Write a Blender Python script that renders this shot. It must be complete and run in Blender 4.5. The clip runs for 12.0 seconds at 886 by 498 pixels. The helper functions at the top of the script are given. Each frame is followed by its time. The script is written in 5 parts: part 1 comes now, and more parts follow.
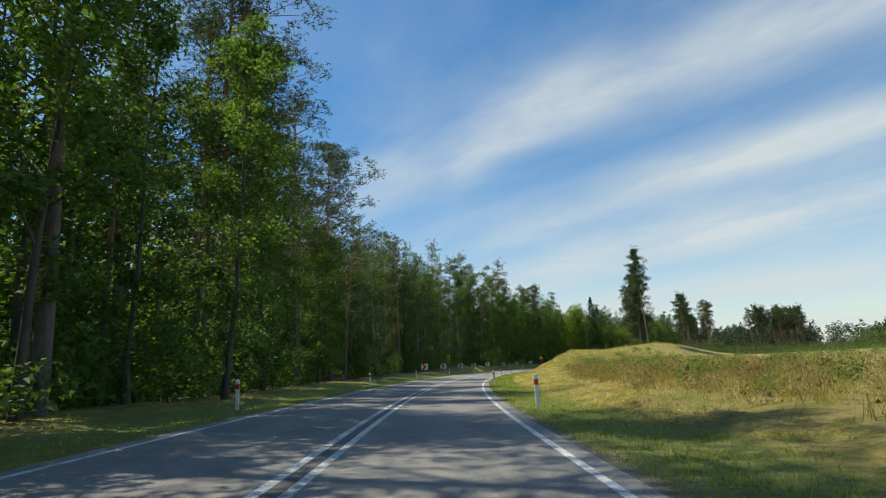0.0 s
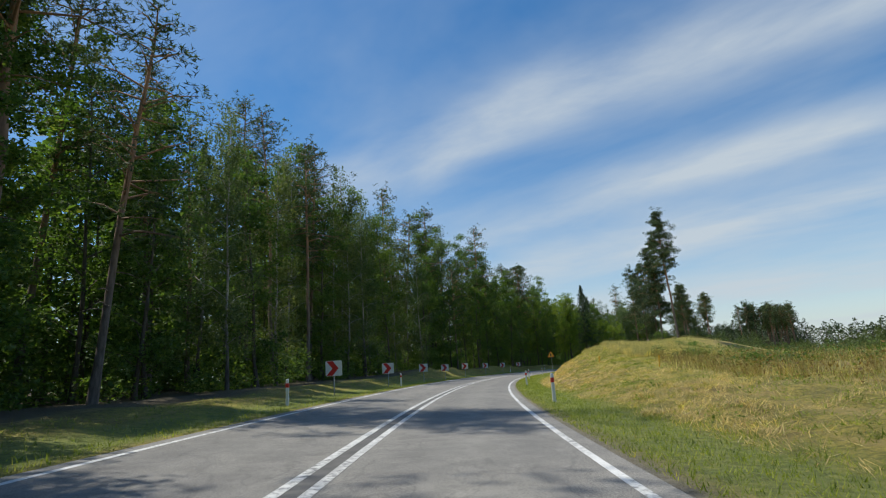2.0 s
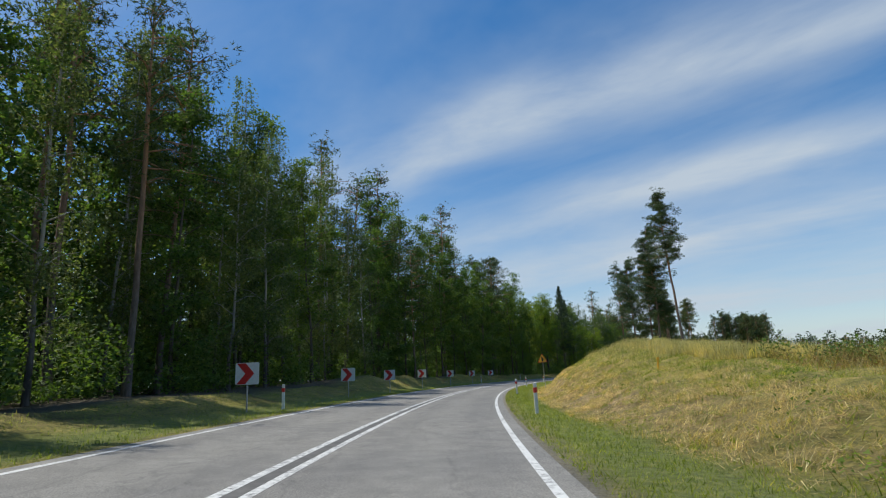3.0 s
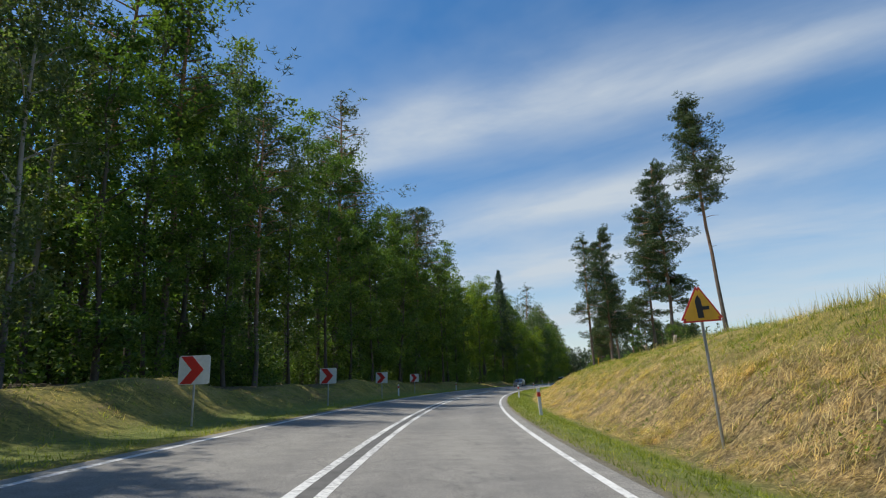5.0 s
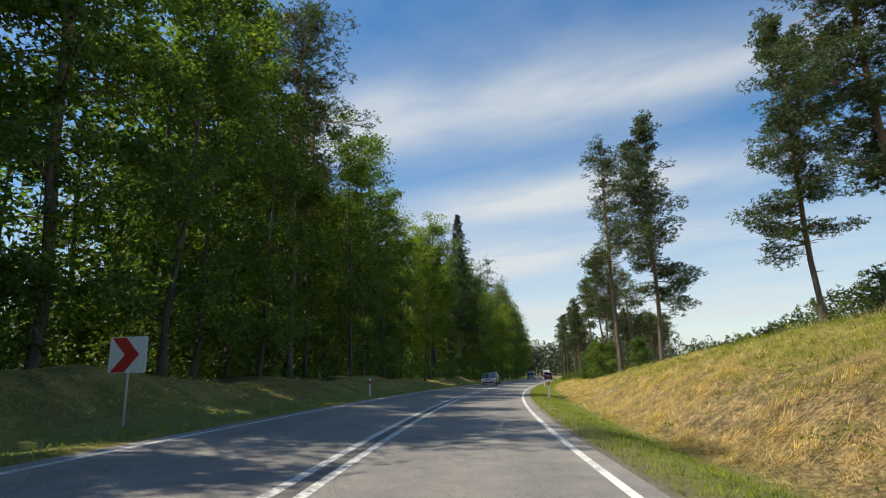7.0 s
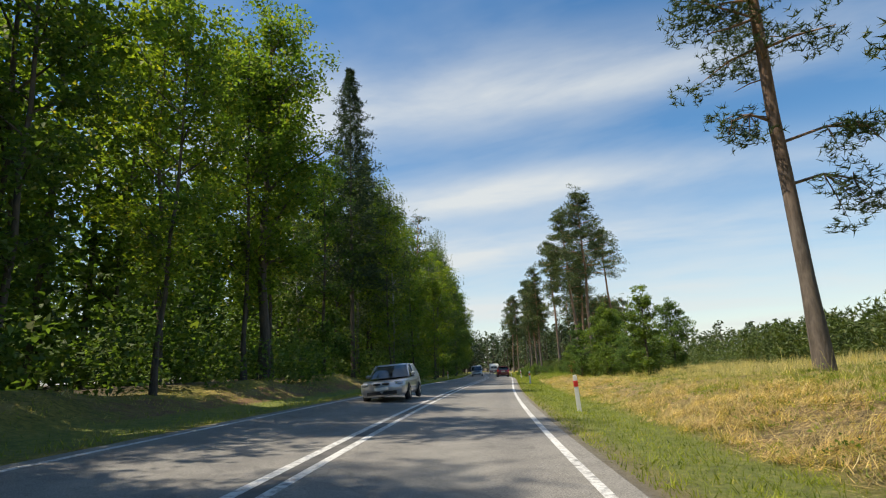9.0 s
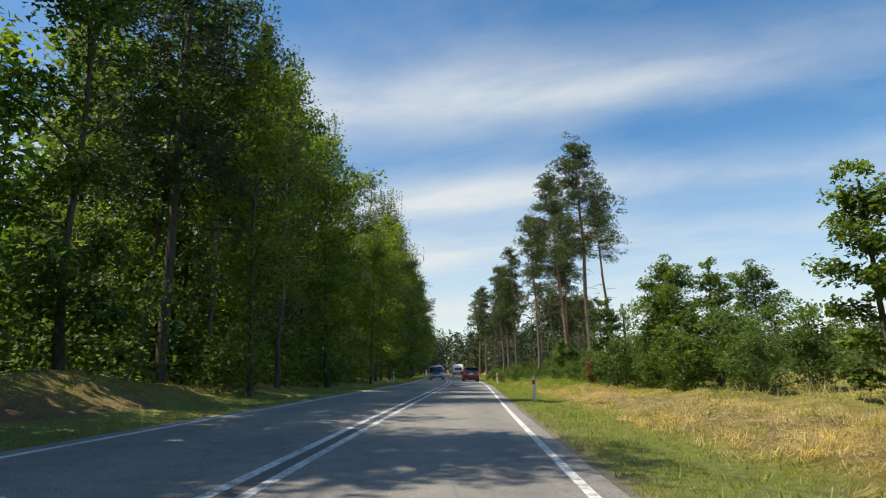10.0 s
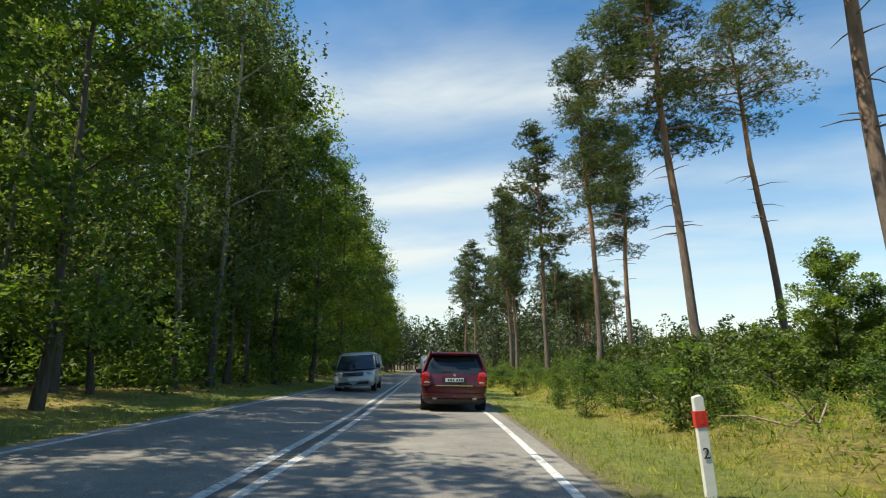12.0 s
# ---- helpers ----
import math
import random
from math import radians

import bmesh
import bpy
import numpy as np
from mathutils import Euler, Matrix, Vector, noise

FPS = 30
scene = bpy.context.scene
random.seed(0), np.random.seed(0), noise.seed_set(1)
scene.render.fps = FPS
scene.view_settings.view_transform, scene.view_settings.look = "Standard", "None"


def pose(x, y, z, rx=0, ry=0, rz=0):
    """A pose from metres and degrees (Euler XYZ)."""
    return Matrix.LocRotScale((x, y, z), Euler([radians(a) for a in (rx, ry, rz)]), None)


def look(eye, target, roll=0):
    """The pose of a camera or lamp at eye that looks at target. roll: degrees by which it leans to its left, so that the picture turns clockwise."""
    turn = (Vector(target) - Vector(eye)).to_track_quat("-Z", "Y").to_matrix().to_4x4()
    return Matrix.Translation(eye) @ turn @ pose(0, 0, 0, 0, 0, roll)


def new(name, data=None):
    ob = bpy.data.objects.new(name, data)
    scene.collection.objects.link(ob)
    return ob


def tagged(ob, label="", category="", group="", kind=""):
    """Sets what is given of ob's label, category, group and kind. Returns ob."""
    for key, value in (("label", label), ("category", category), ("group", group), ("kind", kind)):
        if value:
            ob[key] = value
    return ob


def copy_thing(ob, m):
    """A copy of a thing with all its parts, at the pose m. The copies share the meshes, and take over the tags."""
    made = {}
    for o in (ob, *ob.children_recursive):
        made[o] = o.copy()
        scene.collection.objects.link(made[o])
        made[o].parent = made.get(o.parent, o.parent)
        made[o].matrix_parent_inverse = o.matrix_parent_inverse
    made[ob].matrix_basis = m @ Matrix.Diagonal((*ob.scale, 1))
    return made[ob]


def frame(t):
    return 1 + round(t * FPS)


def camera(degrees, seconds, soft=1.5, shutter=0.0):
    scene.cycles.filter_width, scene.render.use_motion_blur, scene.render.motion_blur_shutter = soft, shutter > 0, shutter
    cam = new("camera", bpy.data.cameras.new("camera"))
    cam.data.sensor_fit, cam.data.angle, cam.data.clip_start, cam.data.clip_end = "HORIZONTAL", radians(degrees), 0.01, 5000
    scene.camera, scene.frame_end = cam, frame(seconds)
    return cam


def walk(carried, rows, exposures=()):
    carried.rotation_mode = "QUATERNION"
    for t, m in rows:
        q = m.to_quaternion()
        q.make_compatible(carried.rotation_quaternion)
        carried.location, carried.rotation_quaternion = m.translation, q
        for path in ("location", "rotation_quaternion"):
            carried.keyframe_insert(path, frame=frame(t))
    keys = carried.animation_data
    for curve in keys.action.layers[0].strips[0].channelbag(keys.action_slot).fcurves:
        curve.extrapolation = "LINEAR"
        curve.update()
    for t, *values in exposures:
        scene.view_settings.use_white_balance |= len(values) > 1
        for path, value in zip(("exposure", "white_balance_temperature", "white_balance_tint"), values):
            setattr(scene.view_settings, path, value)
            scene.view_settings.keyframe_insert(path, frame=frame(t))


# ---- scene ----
cam = camera(75.7, 12.0, soft=1.15)
PATH = [
    (0, (2.684, 1.505, 1.128), (2.629, 3.461, 1.541), -3.1),
    (0.5, (2.419, 12.775, 1.057), (2.374, 14.727, 1.492), -3.6),
    (1, (2.118, 24.145, 1.077), (2.118, 26.098, 1.507), -3.3),
    (1.5, (2.039, 35.387, 1.081), (2.09, 37.341, 1.505), -3.3),
    (2, (2.297, 46.235, 1.108), (2.369, 48.189, 1.528), -3.3),
    (2.5, (2.919, 57.229, 1.083), (3.046, 59.179, 1.509), -2.9),
    (2.7, (3.648, 61.79, 1.108), (3.797, 63.737, 1.541), -2.6),
    (4.3, (7.251, 95.137, 1.072), (7.602, 97.051, 1.534), -2.7),
    (4.5, (7.977, 99.491, 1.127), (8.36, 101.399, 1.588), -2.0),
    (5, (10.28, 110.35, 1.117), (10.75, 112.239, 1.576), -1.9),
    (5.5, (12.888, 120.975, 1.113), (13.367, 122.862, 1.57), -1.5),
    (6, (16.145, 132.202, 1.121), (16.649, 134.084, 1.573), -2.6),
    (6.5, (19.636, 142.542, 1.062), (20.208, 144.405, 1.511), -2.6),
    (7, (23.471, 152.902, 1.083), (24.108, 154.746, 1.523), -1.5),
    (7.2, (24.856, 157.162, 1.09), (25.535, 158.993, 1.522), -1.5),
    (8.8, (40.405, 189.527, 1.067), (41.232, 191.3, 1.483), -2.5),
    (9, (42.587, 193.552, 1.077), (43.426, 195.317, 1.499), -2.6),
    (9.5, (48.186, 203.838, 1.094), (49.045, 205.594, 1.514), -1.4),
    (10, (54.122, 214.191, 1.076), (55.063, 215.904, 1.498), -1.1),
    (10.5, (60.369, 224.699, 1.106), (61.368, 226.378, 1.531), -2.3),
    (11, (67.124, 236.091, 1.06), (68.121, 237.775, 1.477), -2.7),
    (11.5, (73.827, 247.104, 1.099), (74.824, 248.789, 1.509), -2.4),
    (12, (80.514, 257.646, 1.149), (81.508, 259.333, 1.557), -0.6),
]
walk(cam, [(t, look(eye, target, roll)) for t, eye, target, roll in PATH],
     [(0, .34, 7000, 4), (1.5, .24, 6850, 6), (2.5, .10, 6350, 7), (5, .22, 6600, 8), (6.5, .42, 7150, 9), (9, .52, 7400, 9), (10.5, .60, 7250, 7), (12, .76, 7500, 4)])

# ---- world and sun ----
SUN_BEARING, SUN_HEIGHT = -76.0, 60.0          # degrees clockwise from +y, degrees up


def sky():
    world = bpy.data.worlds.new("sky")
    scene.world = world
    world.use_nodes = True
    nt = world.node_tree
    nt.nodes.clear()
    N, L = nt.nodes.new, nt.links.new
    out, bg = N("ShaderNodeOutputWorld"), N("ShaderNodeBackground")
    air = N("ShaderNodeTexSky")
    air.sky_type, air.sun_disc = "NISHITA", False
    air.sun_elevation, air.sun_rotation = radians(SUN_HEIGHT), radians(SUN_BEARING)
    air.air_density, air.dust_density, air.ozone_density = 1.0, 0.4, 2.2
    # thin cirrus, laid as bands on a plane high above
    co, sep = N("ShaderNodeTexCoord"), N("ShaderNodeSeparateXYZ")
    L(co.outputs["Generated"], sep.inputs[0])

    def calc(op, a, b=None, c=None):
        n = N("ShaderNodeMath")
        n.operation = op
        for i, v in enumerate((a, b, c)):
            if v is None:
                continue
            if isinstance(v, (int, float)):
                n.inputs[i].default_value = v
            else:
                L(v, n.inputs[i])
        return n.outputs[0]

    up = calc("ADD", calc("MAXIMUM", sep.outputs[2], 0.0), 0.10)
    px, py = calc("DIVIDE", sep.outputs[0], up), calc("DIVIDE", sep.outputs[1], up)
    a = radians(CLOUD_BEARING)
    u = calc("ADD", calc("MULTIPLY", px, math.sin(a)), calc("MULTIPLY", py, math.cos(a)))
    v = calc("SUBTRACT", calc("MULTIPLY", px, math.cos(a)), calc("MULTIPLY", py, math.sin(a)))

    def grain(su, sv, detail, rough, seed):
        mix = N("ShaderNodeCombineXYZ")
        L(calc("MULTIPLY", u, su), mix.inputs[0])
        L(calc("MULTIPLY", v, sv), mix.inputs[1])
        mix.inputs[2].default_value = seed
        n = N("ShaderNodeTexNoise")
        n.inputs["Scale"].default_value, n.inputs["Detail"].default_value, n.inputs["Roughness"].default_value = 1.0, detail, rough
        n.inputs["Distortion"].default_value = 0.35
        L(mix.outputs[0], n.inputs["Vector"])
        return n.outputs["Fac"]

    wob = calc("MULTIPLY", calc("SUBTRACT", grain(0.5, 0.5, 3, 0.55, 5.0), 0.5), 0.7)
    vv = calc("ADD", v, wob)

    def bell(x, at, wide):
        return calc("POWER", 2.718, calc("MULTIPLY", calc("POWER", calc("ABSOLUTE", calc("DIVIDE", calc("SUBTRACT", x, at), wide)), 2.0), -1.0))

    bands = None
    for at, wide, much, mid, reach in CLOUD_BANDS:
        g = calc("MULTIPLY", calc("MULTIPLY", bell(vv, at, wide), bell(u, mid, reach)), much)
        bands = g if bands is None else calc("ADD", bands, g)
    streaks = calc("MULTIPLY", bands, calc("MAXIMUM", calc("MULTIPLY_ADD", grain(1.3, 2.2, 7, 0.58, 1.0), 1.9, -0.22), 0.05))
    veil = calc("MULTIPLY", calc("MAXIMUM", calc("SUBTRACT", grain(0.55, 1.05, 6, 0.56, 9.0), 0.44), 0.0), 1.15)
    haze = calc("POWER", calc("SUBTRACT", 1.0, calc("MAXIMUM", sep.outputs[2], 0.0)), 5.6)
    cover = calc("MINIMUM", calc("ADD", calc("ADD", streaks, veil), calc("MULTIPLY", haze, 0.78)), 0.92)
    blend = N("ShaderNodeMix")
    blend.data_type = "RGBA"
    L(cover, blend.inputs["Factor"])
    rich = N("ShaderNodeHueSaturation")
    rich.inputs["Saturation"].default_value, rich.inputs["Value"].default_value = 1.40, 1.06
    L(air.outputs[0], rich.inputs["Color"])
    L(rich.outputs[0], blend.inputs["A"])
    blend.inputs["B"].default_value = CLOUD_WHITE
    L(blend.outputs["Result"], bg.inputs[0])
    bg.inputs[1].default_value = SKY_STRENGTH
    L(bg.outputs[0], out.inputs[0])


CLOUD_BEARING = -46.0
CLOUD_BANDS = ((1.50, 0.20, 0.80, 0.75, 1.5), (2.40, 0.24, 0.62, 0.6, 1.7), (3.2, 0.40, 0.60, 1.6, 2.6), (4.6, 0.6, 0.5, 2.0, 4.0), (0.55, 0.22, 0.25, -0.2, 0.7))   # across, width, thickness, middle, length
CLOUD_WHITE = (4.55, 5.05, 5.65, 1)
SKY_STRENGTH = 0.112
sky()

lamp = bpy.data.lights.new("sun", "SUN")
lamp.energy, lamp.angle, lamp.color = 4.2, radians(0.53), (1.0, 0.95, 0.87)
sun = new("sun", lamp)
toward = Vector((math.sin(radians(SUN_BEARING)) * math.cos(radians(SUN_HEIGHT)), math.cos(radians(SUN_BEARING)) * math.cos(radians(SUN_HEIGHT)), math.sin(radians(SUN_HEIGHT))))
sun.matrix_world = look(toward * 200, (0, 0, 0))


# ---- materials ----
def material(name, rough=0.7, metal=0.0):
    m = bpy.data.materials.new(name)
    m.use_nodes = True
    nt = m.node_tree
    b = nt.nodes["Principled BSDF"]
    b.inputs["Roughness"].default_value, b.inputs["Metallic"].default_value = rough, metal
    return m, nt, b


def ramp_of(nt, fac, stops):
    r = nt.nodes.new("ShaderNodeValToRGB")
    e = r.color_ramp.elements
    while len(e) < len(stops):
        e.new(0.5)
    for k, (p, c) in zip(e, stops):
        k.position, k.color = p, (*c, 1)
    nt.links.new(fac, r.inputs[0])
    return r.outputs[0]


def noise_of(nt, scale, detail=4, rough=0.55, coords="Object", stretch=None):
    co = nt.nodes.new("ShaderNodeTexCoord")
    n = nt.nodes.new("ShaderNodeTexNoise")
    n.inputs["Scale"].default_value, n.inputs["Detail"].default_value, n.inputs["Roughness"].default_value = scale, detail, rough
    src = co.outputs[coords]
    if stretch:
        mp = nt.nodes.new("ShaderNodeMapping")
        mp.inputs["Scale"].default_value = stretch
        nt.links.new(src, mp.inputs[0])
        src = mp.outputs[0]
    nt.links.new(src, n.inputs["Vector"])
    return n.outputs["Fac"]


def mixed(nt, fac, a, b, mode="MIX"):
    n = nt.nodes.new("ShaderNodeMix")
    n.data_type, n.blend_type = "RGBA", mode
    for sock, v in (("Factor", fac), ("A", a), ("B", b)):
        if isinstance(v, (int, float)):
            n.inputs[sock].default_value = v
        elif isinstance(v, tuple):
            n.inputs[sock].default_value = (*v, 1) if len(v) == 3 else v
        else:
            nt.links.new(v, n.inputs[sock])
    return n.outputs["Result"]


def bump(nt, b, height, strength, distance):
    n = nt.nodes.new("ShaderNodeBump")
    n.inputs["Strength"].default_value, n.inputs["Distance"].default_value = strength, distance
    nt.links.new(height, n.inputs["Height"])
    nt.links.new(n.outputs[0], b.inputs["Normal"])


def foliage(name, dark, light, warm, through_light=0.35, patch=0.75):
    """Leaves: each one a little different, light shining through them."""
    m, nt, b = material(name, 0.6)
    geo, info = nt.nodes.new("ShaderNodeNewGeometry"), nt.nodes.new("ShaderNodeObjectInfo")
    own = ramp_of(nt, geo.outputs["Random Per Island"], [(0.0, dark), (0.55, light), (0.9, light), (1.0, warm)])
    tint = ramp_of(nt, info.outputs["Random"], [(0.0, (0.78, 0.85, 0.8)), (0.5, (1, 1, 1)), (1.0, (1.2, 1.1, 0.85))])
    col = mixed(nt, 1.0, own, tint, "MULTIPLY")
    sprays = ramp_of(nt, noise_of(nt, patch, 3, 0.6), [(0.36, (0.62, 0.68, 0.66)), (0.5, (1, 1, 1)), (0.66, (1.42, 1.34, 1.12))])
    col = mixed(nt, 1.0, col, sprays, "MULTIPLY")
    nt.links.new(col, b.inputs["Base Color"])
    b.inputs["Specular IOR Level"].default_value = 0.4
    t, s = nt.nodes.new("ShaderNodeBsdfTranslucent"), nt.nodes.new("ShaderNodeMixShader")
    glow = mixed(nt, 1.0, col, (1.25, 1.35, 0.55), "MULTIPLY")
    nt.links.new(glow, t.inputs[0])
    s.inputs[0].default_value = through_light
    nt.links.new(b.outputs[0], s.inputs[1])
    nt.links.new(t.outputs[0], s.inputs[2])
    nt.links.new(s.outputs[0], nt.nodes["Material Output"].inputs[0])
    return m


LEAF = foliage("leaf_green", (0.052, 0.092, 0.026), (0.118, 0.190, 0.050), (0.22, 0.25, 0.075), 0.5)
LEAF_LIME = foliage("leaf_light_green", (0.085, 0.130, 0.024), (0.175, 0.245, 0.048), (0.36, 0.31, 0.06), 0.6)
LEAF_BIRCH = foliage("leaf_birch", (0.074, 0.106, 0.052), (0.150, 0.192, 0.094), (0.26, 0.26, 0.15), 0.45)
NEEDLE = foliage("needle_pine", (0.044, 0.070, 0.034), (0.088, 0.128, 0.056), (0.17, 0.16, 0.07), 0.25)
NEEDLE_DARK = foliage("needle_spruce", (0.022, 0.044, 0.022), (0.048, 0.080, 0.036), (0.08, 0.10, 0.045), 0.15)
NEEDLE_YOUNG = foliage("needle_young", (0.052, 0.082, 0.024), (0.100, 0.140, 0.038), (0.18, 0.17, 0.055), 0.25)
FAR_LEAF = foliage("leaf_far", (0.024, 0.044, 0.018), (0.050, 0.080, 0.028), (0.085, 0.10, 0.04), 0.15)
GRASS = foliage("grass_blade", (0.125, 0.175, 0.028), (0.270, 0.310, 0.060), (0.46, 0.39, 0.13), 0.5, 1.8)
STRAW = foliage("straw", (0.23, 0.146, 0.066), (0.61, 0.452, 0.215), (0.82, 0.71, 0.43), 0.45, 2.6)
TALL = foliage("tall_grass", (0.34, 0.29, 0.14), (0.60, 0.52, 0.30), (0.74, 0.66, 0.44), 0.5)


def bark(name, low, high, change, rough_scale=7.0):
    """Bark that turns from one colour to another up the trunk, between two heights."""
    m, nt, b = material(name, 0.9)
    co, sep, mr = nt.nodes.new("ShaderNodeTexCoord"), nt.nodes.new("ShaderNodeSeparateXYZ"), nt.nodes.new("ShaderNodeMapRange")
    nt.links.new(co.outputs["Object"], sep.inputs[0])
    nt.links.new(sep.outputs[2], mr.inputs[0])
    mr.inputs[1].default_value, mr.inputs[2].default_value = change
    g = noise_of(nt, rough_scale, 6, 0.65, stretch=(1, 1, 0.25))
    a = ramp_of(nt, g, [(0.35, tuple(v * 0.45 for v in low)), (0.65, low)])
    c = ramp_of(nt, g, [(0.3, tuple(v * 0.6 for v in high)), (0.65, high)])
    nt.links.new(mixed(nt, mr.outputs[0], a, c), b.inputs["Base Color"])
    bump(nt, b, g, 0.8, 0.05)
    return m


BARK_PINE = bark("bark_pine", (0.170, 0.138, 0.115), (0.40, 0.215, 0.115), (4.5, 15.0))
BARK_DARK = bark("bark_dark", (0.105, 0.085, 0.065), (0.12, 0.10, 0.08), (2.0, 9.0))
BARK_BIRCH = bark("bark_birch", (0.11, 0.095, 0.08), (0.40, 0.375, 0.34), (1.5, 7.0), 4.0)


def plain(name, colour, rough=0.6, metal=0.0, vary=0.12, scale=9.0, coat=0.0):
    """A painted or moulded surface with faint dirt on it."""
    m, nt, b = material(name, rough, metal)
    g = noise_of(nt, scale, 5, 0.6)
    nt.links.new(ramp_of(nt, g, [(0.3, tuple(v * (1 - vary) for v in colour)), (0.7, colour)]), b.inputs["Base Color"])
    b.inputs["Coat Weight"].default_value = coat
    return m


def asphalt():
    m, nt, b = material("asphalt", 0.85)
    fine, mid, big = noise_of(nt, 60, 3, 0.7), noise_of(nt, 2.2, 5, 0.6), noise_of(nt, 0.16, 4, 0.6)
    grit = ramp_of(nt, fine, [(0.34, (0.112, 0.106, 0.096)), (0.66, (0.330, 0.314, 0.284))])
    grit = mixed(nt, 1.0, grit, ramp_of(nt, mid, [(0.3, (0.80, 0.80, 0.80)), (0.7, (1.08, 1.08, 1.07))]), "MULTIPLY")
    grit = mixed(nt, 1.0, grit, ramp_of(nt, big, [(0.35, (0.86, 0.86, 0.87)), (0.65, (1.08, 1.07, 1.05))]), "MULTIPLY")
    seam = noise_of(nt, 0.55, 4, 0.55, stretch=(1, 0.35, 1))
    seam = ramp_of(nt, seam, [(0.0, (1, 1, 1)), (0.488, (1, 1, 1)), (0.497, (0.72, 0.72, 0.73)), (0.506, (1, 1, 1)), (1.0, (1, 1, 1))])
    grit = mixed(nt, 0.8, grit, seam, "MULTIPLY")
    # wheel tracks, a little darker, from the road's own cross coordinate
    at = nt.nodes.new("ShaderNodeAttribute")
    at.attribute_name = "across"
    w = nt.nodes.new("ShaderNodeMath")
    w.operation = "PINGPONG"
    nt.links.new(at.outputs["Fac"], w.inputs[0])
    w.inputs[1].default_value = 0.9
    grit = mixed(nt, 1.0, grit, ramp_of(nt, w.outputs[0], [(0.2, (1.03, 1.03, 1.03)), (0.8, (0.90, 0.90, 0.91))]), "MULTIPLY")
    nt.links.new(grit, b.inputs["Base Color"])
    bump(nt, b, fine, 0.35, 0.006)
    return m


def paint_line(name, keep):
    """Road paint, worn through to the asphalt in places."""
    m, nt, b = material(name, 0.7)
    worn = noise_of(nt, 9.0, 7, 0.75)
    streak = noise_of(nt, 0.5, 3, 0.6)
    add = nt.nodes.new("ShaderNodeMath")
    add.operation = "MULTIPLY_ADD"
    nt.links.new(streak, add.inputs[0])
    add.inputs[1].default_value = 0.42
    nt.links.new(worn, add.inputs[2])
    col = ramp_of(nt, add.outputs[0], [(keep - 0.05, (0.17, 0.168, 0.163)), (keep + 0.11, (0.60, 0.595, 0.57)), (1.0, (0.76, 0.755, 0.73))])
    nt.links.new(col, b.inputs["Base Color"])
    return m


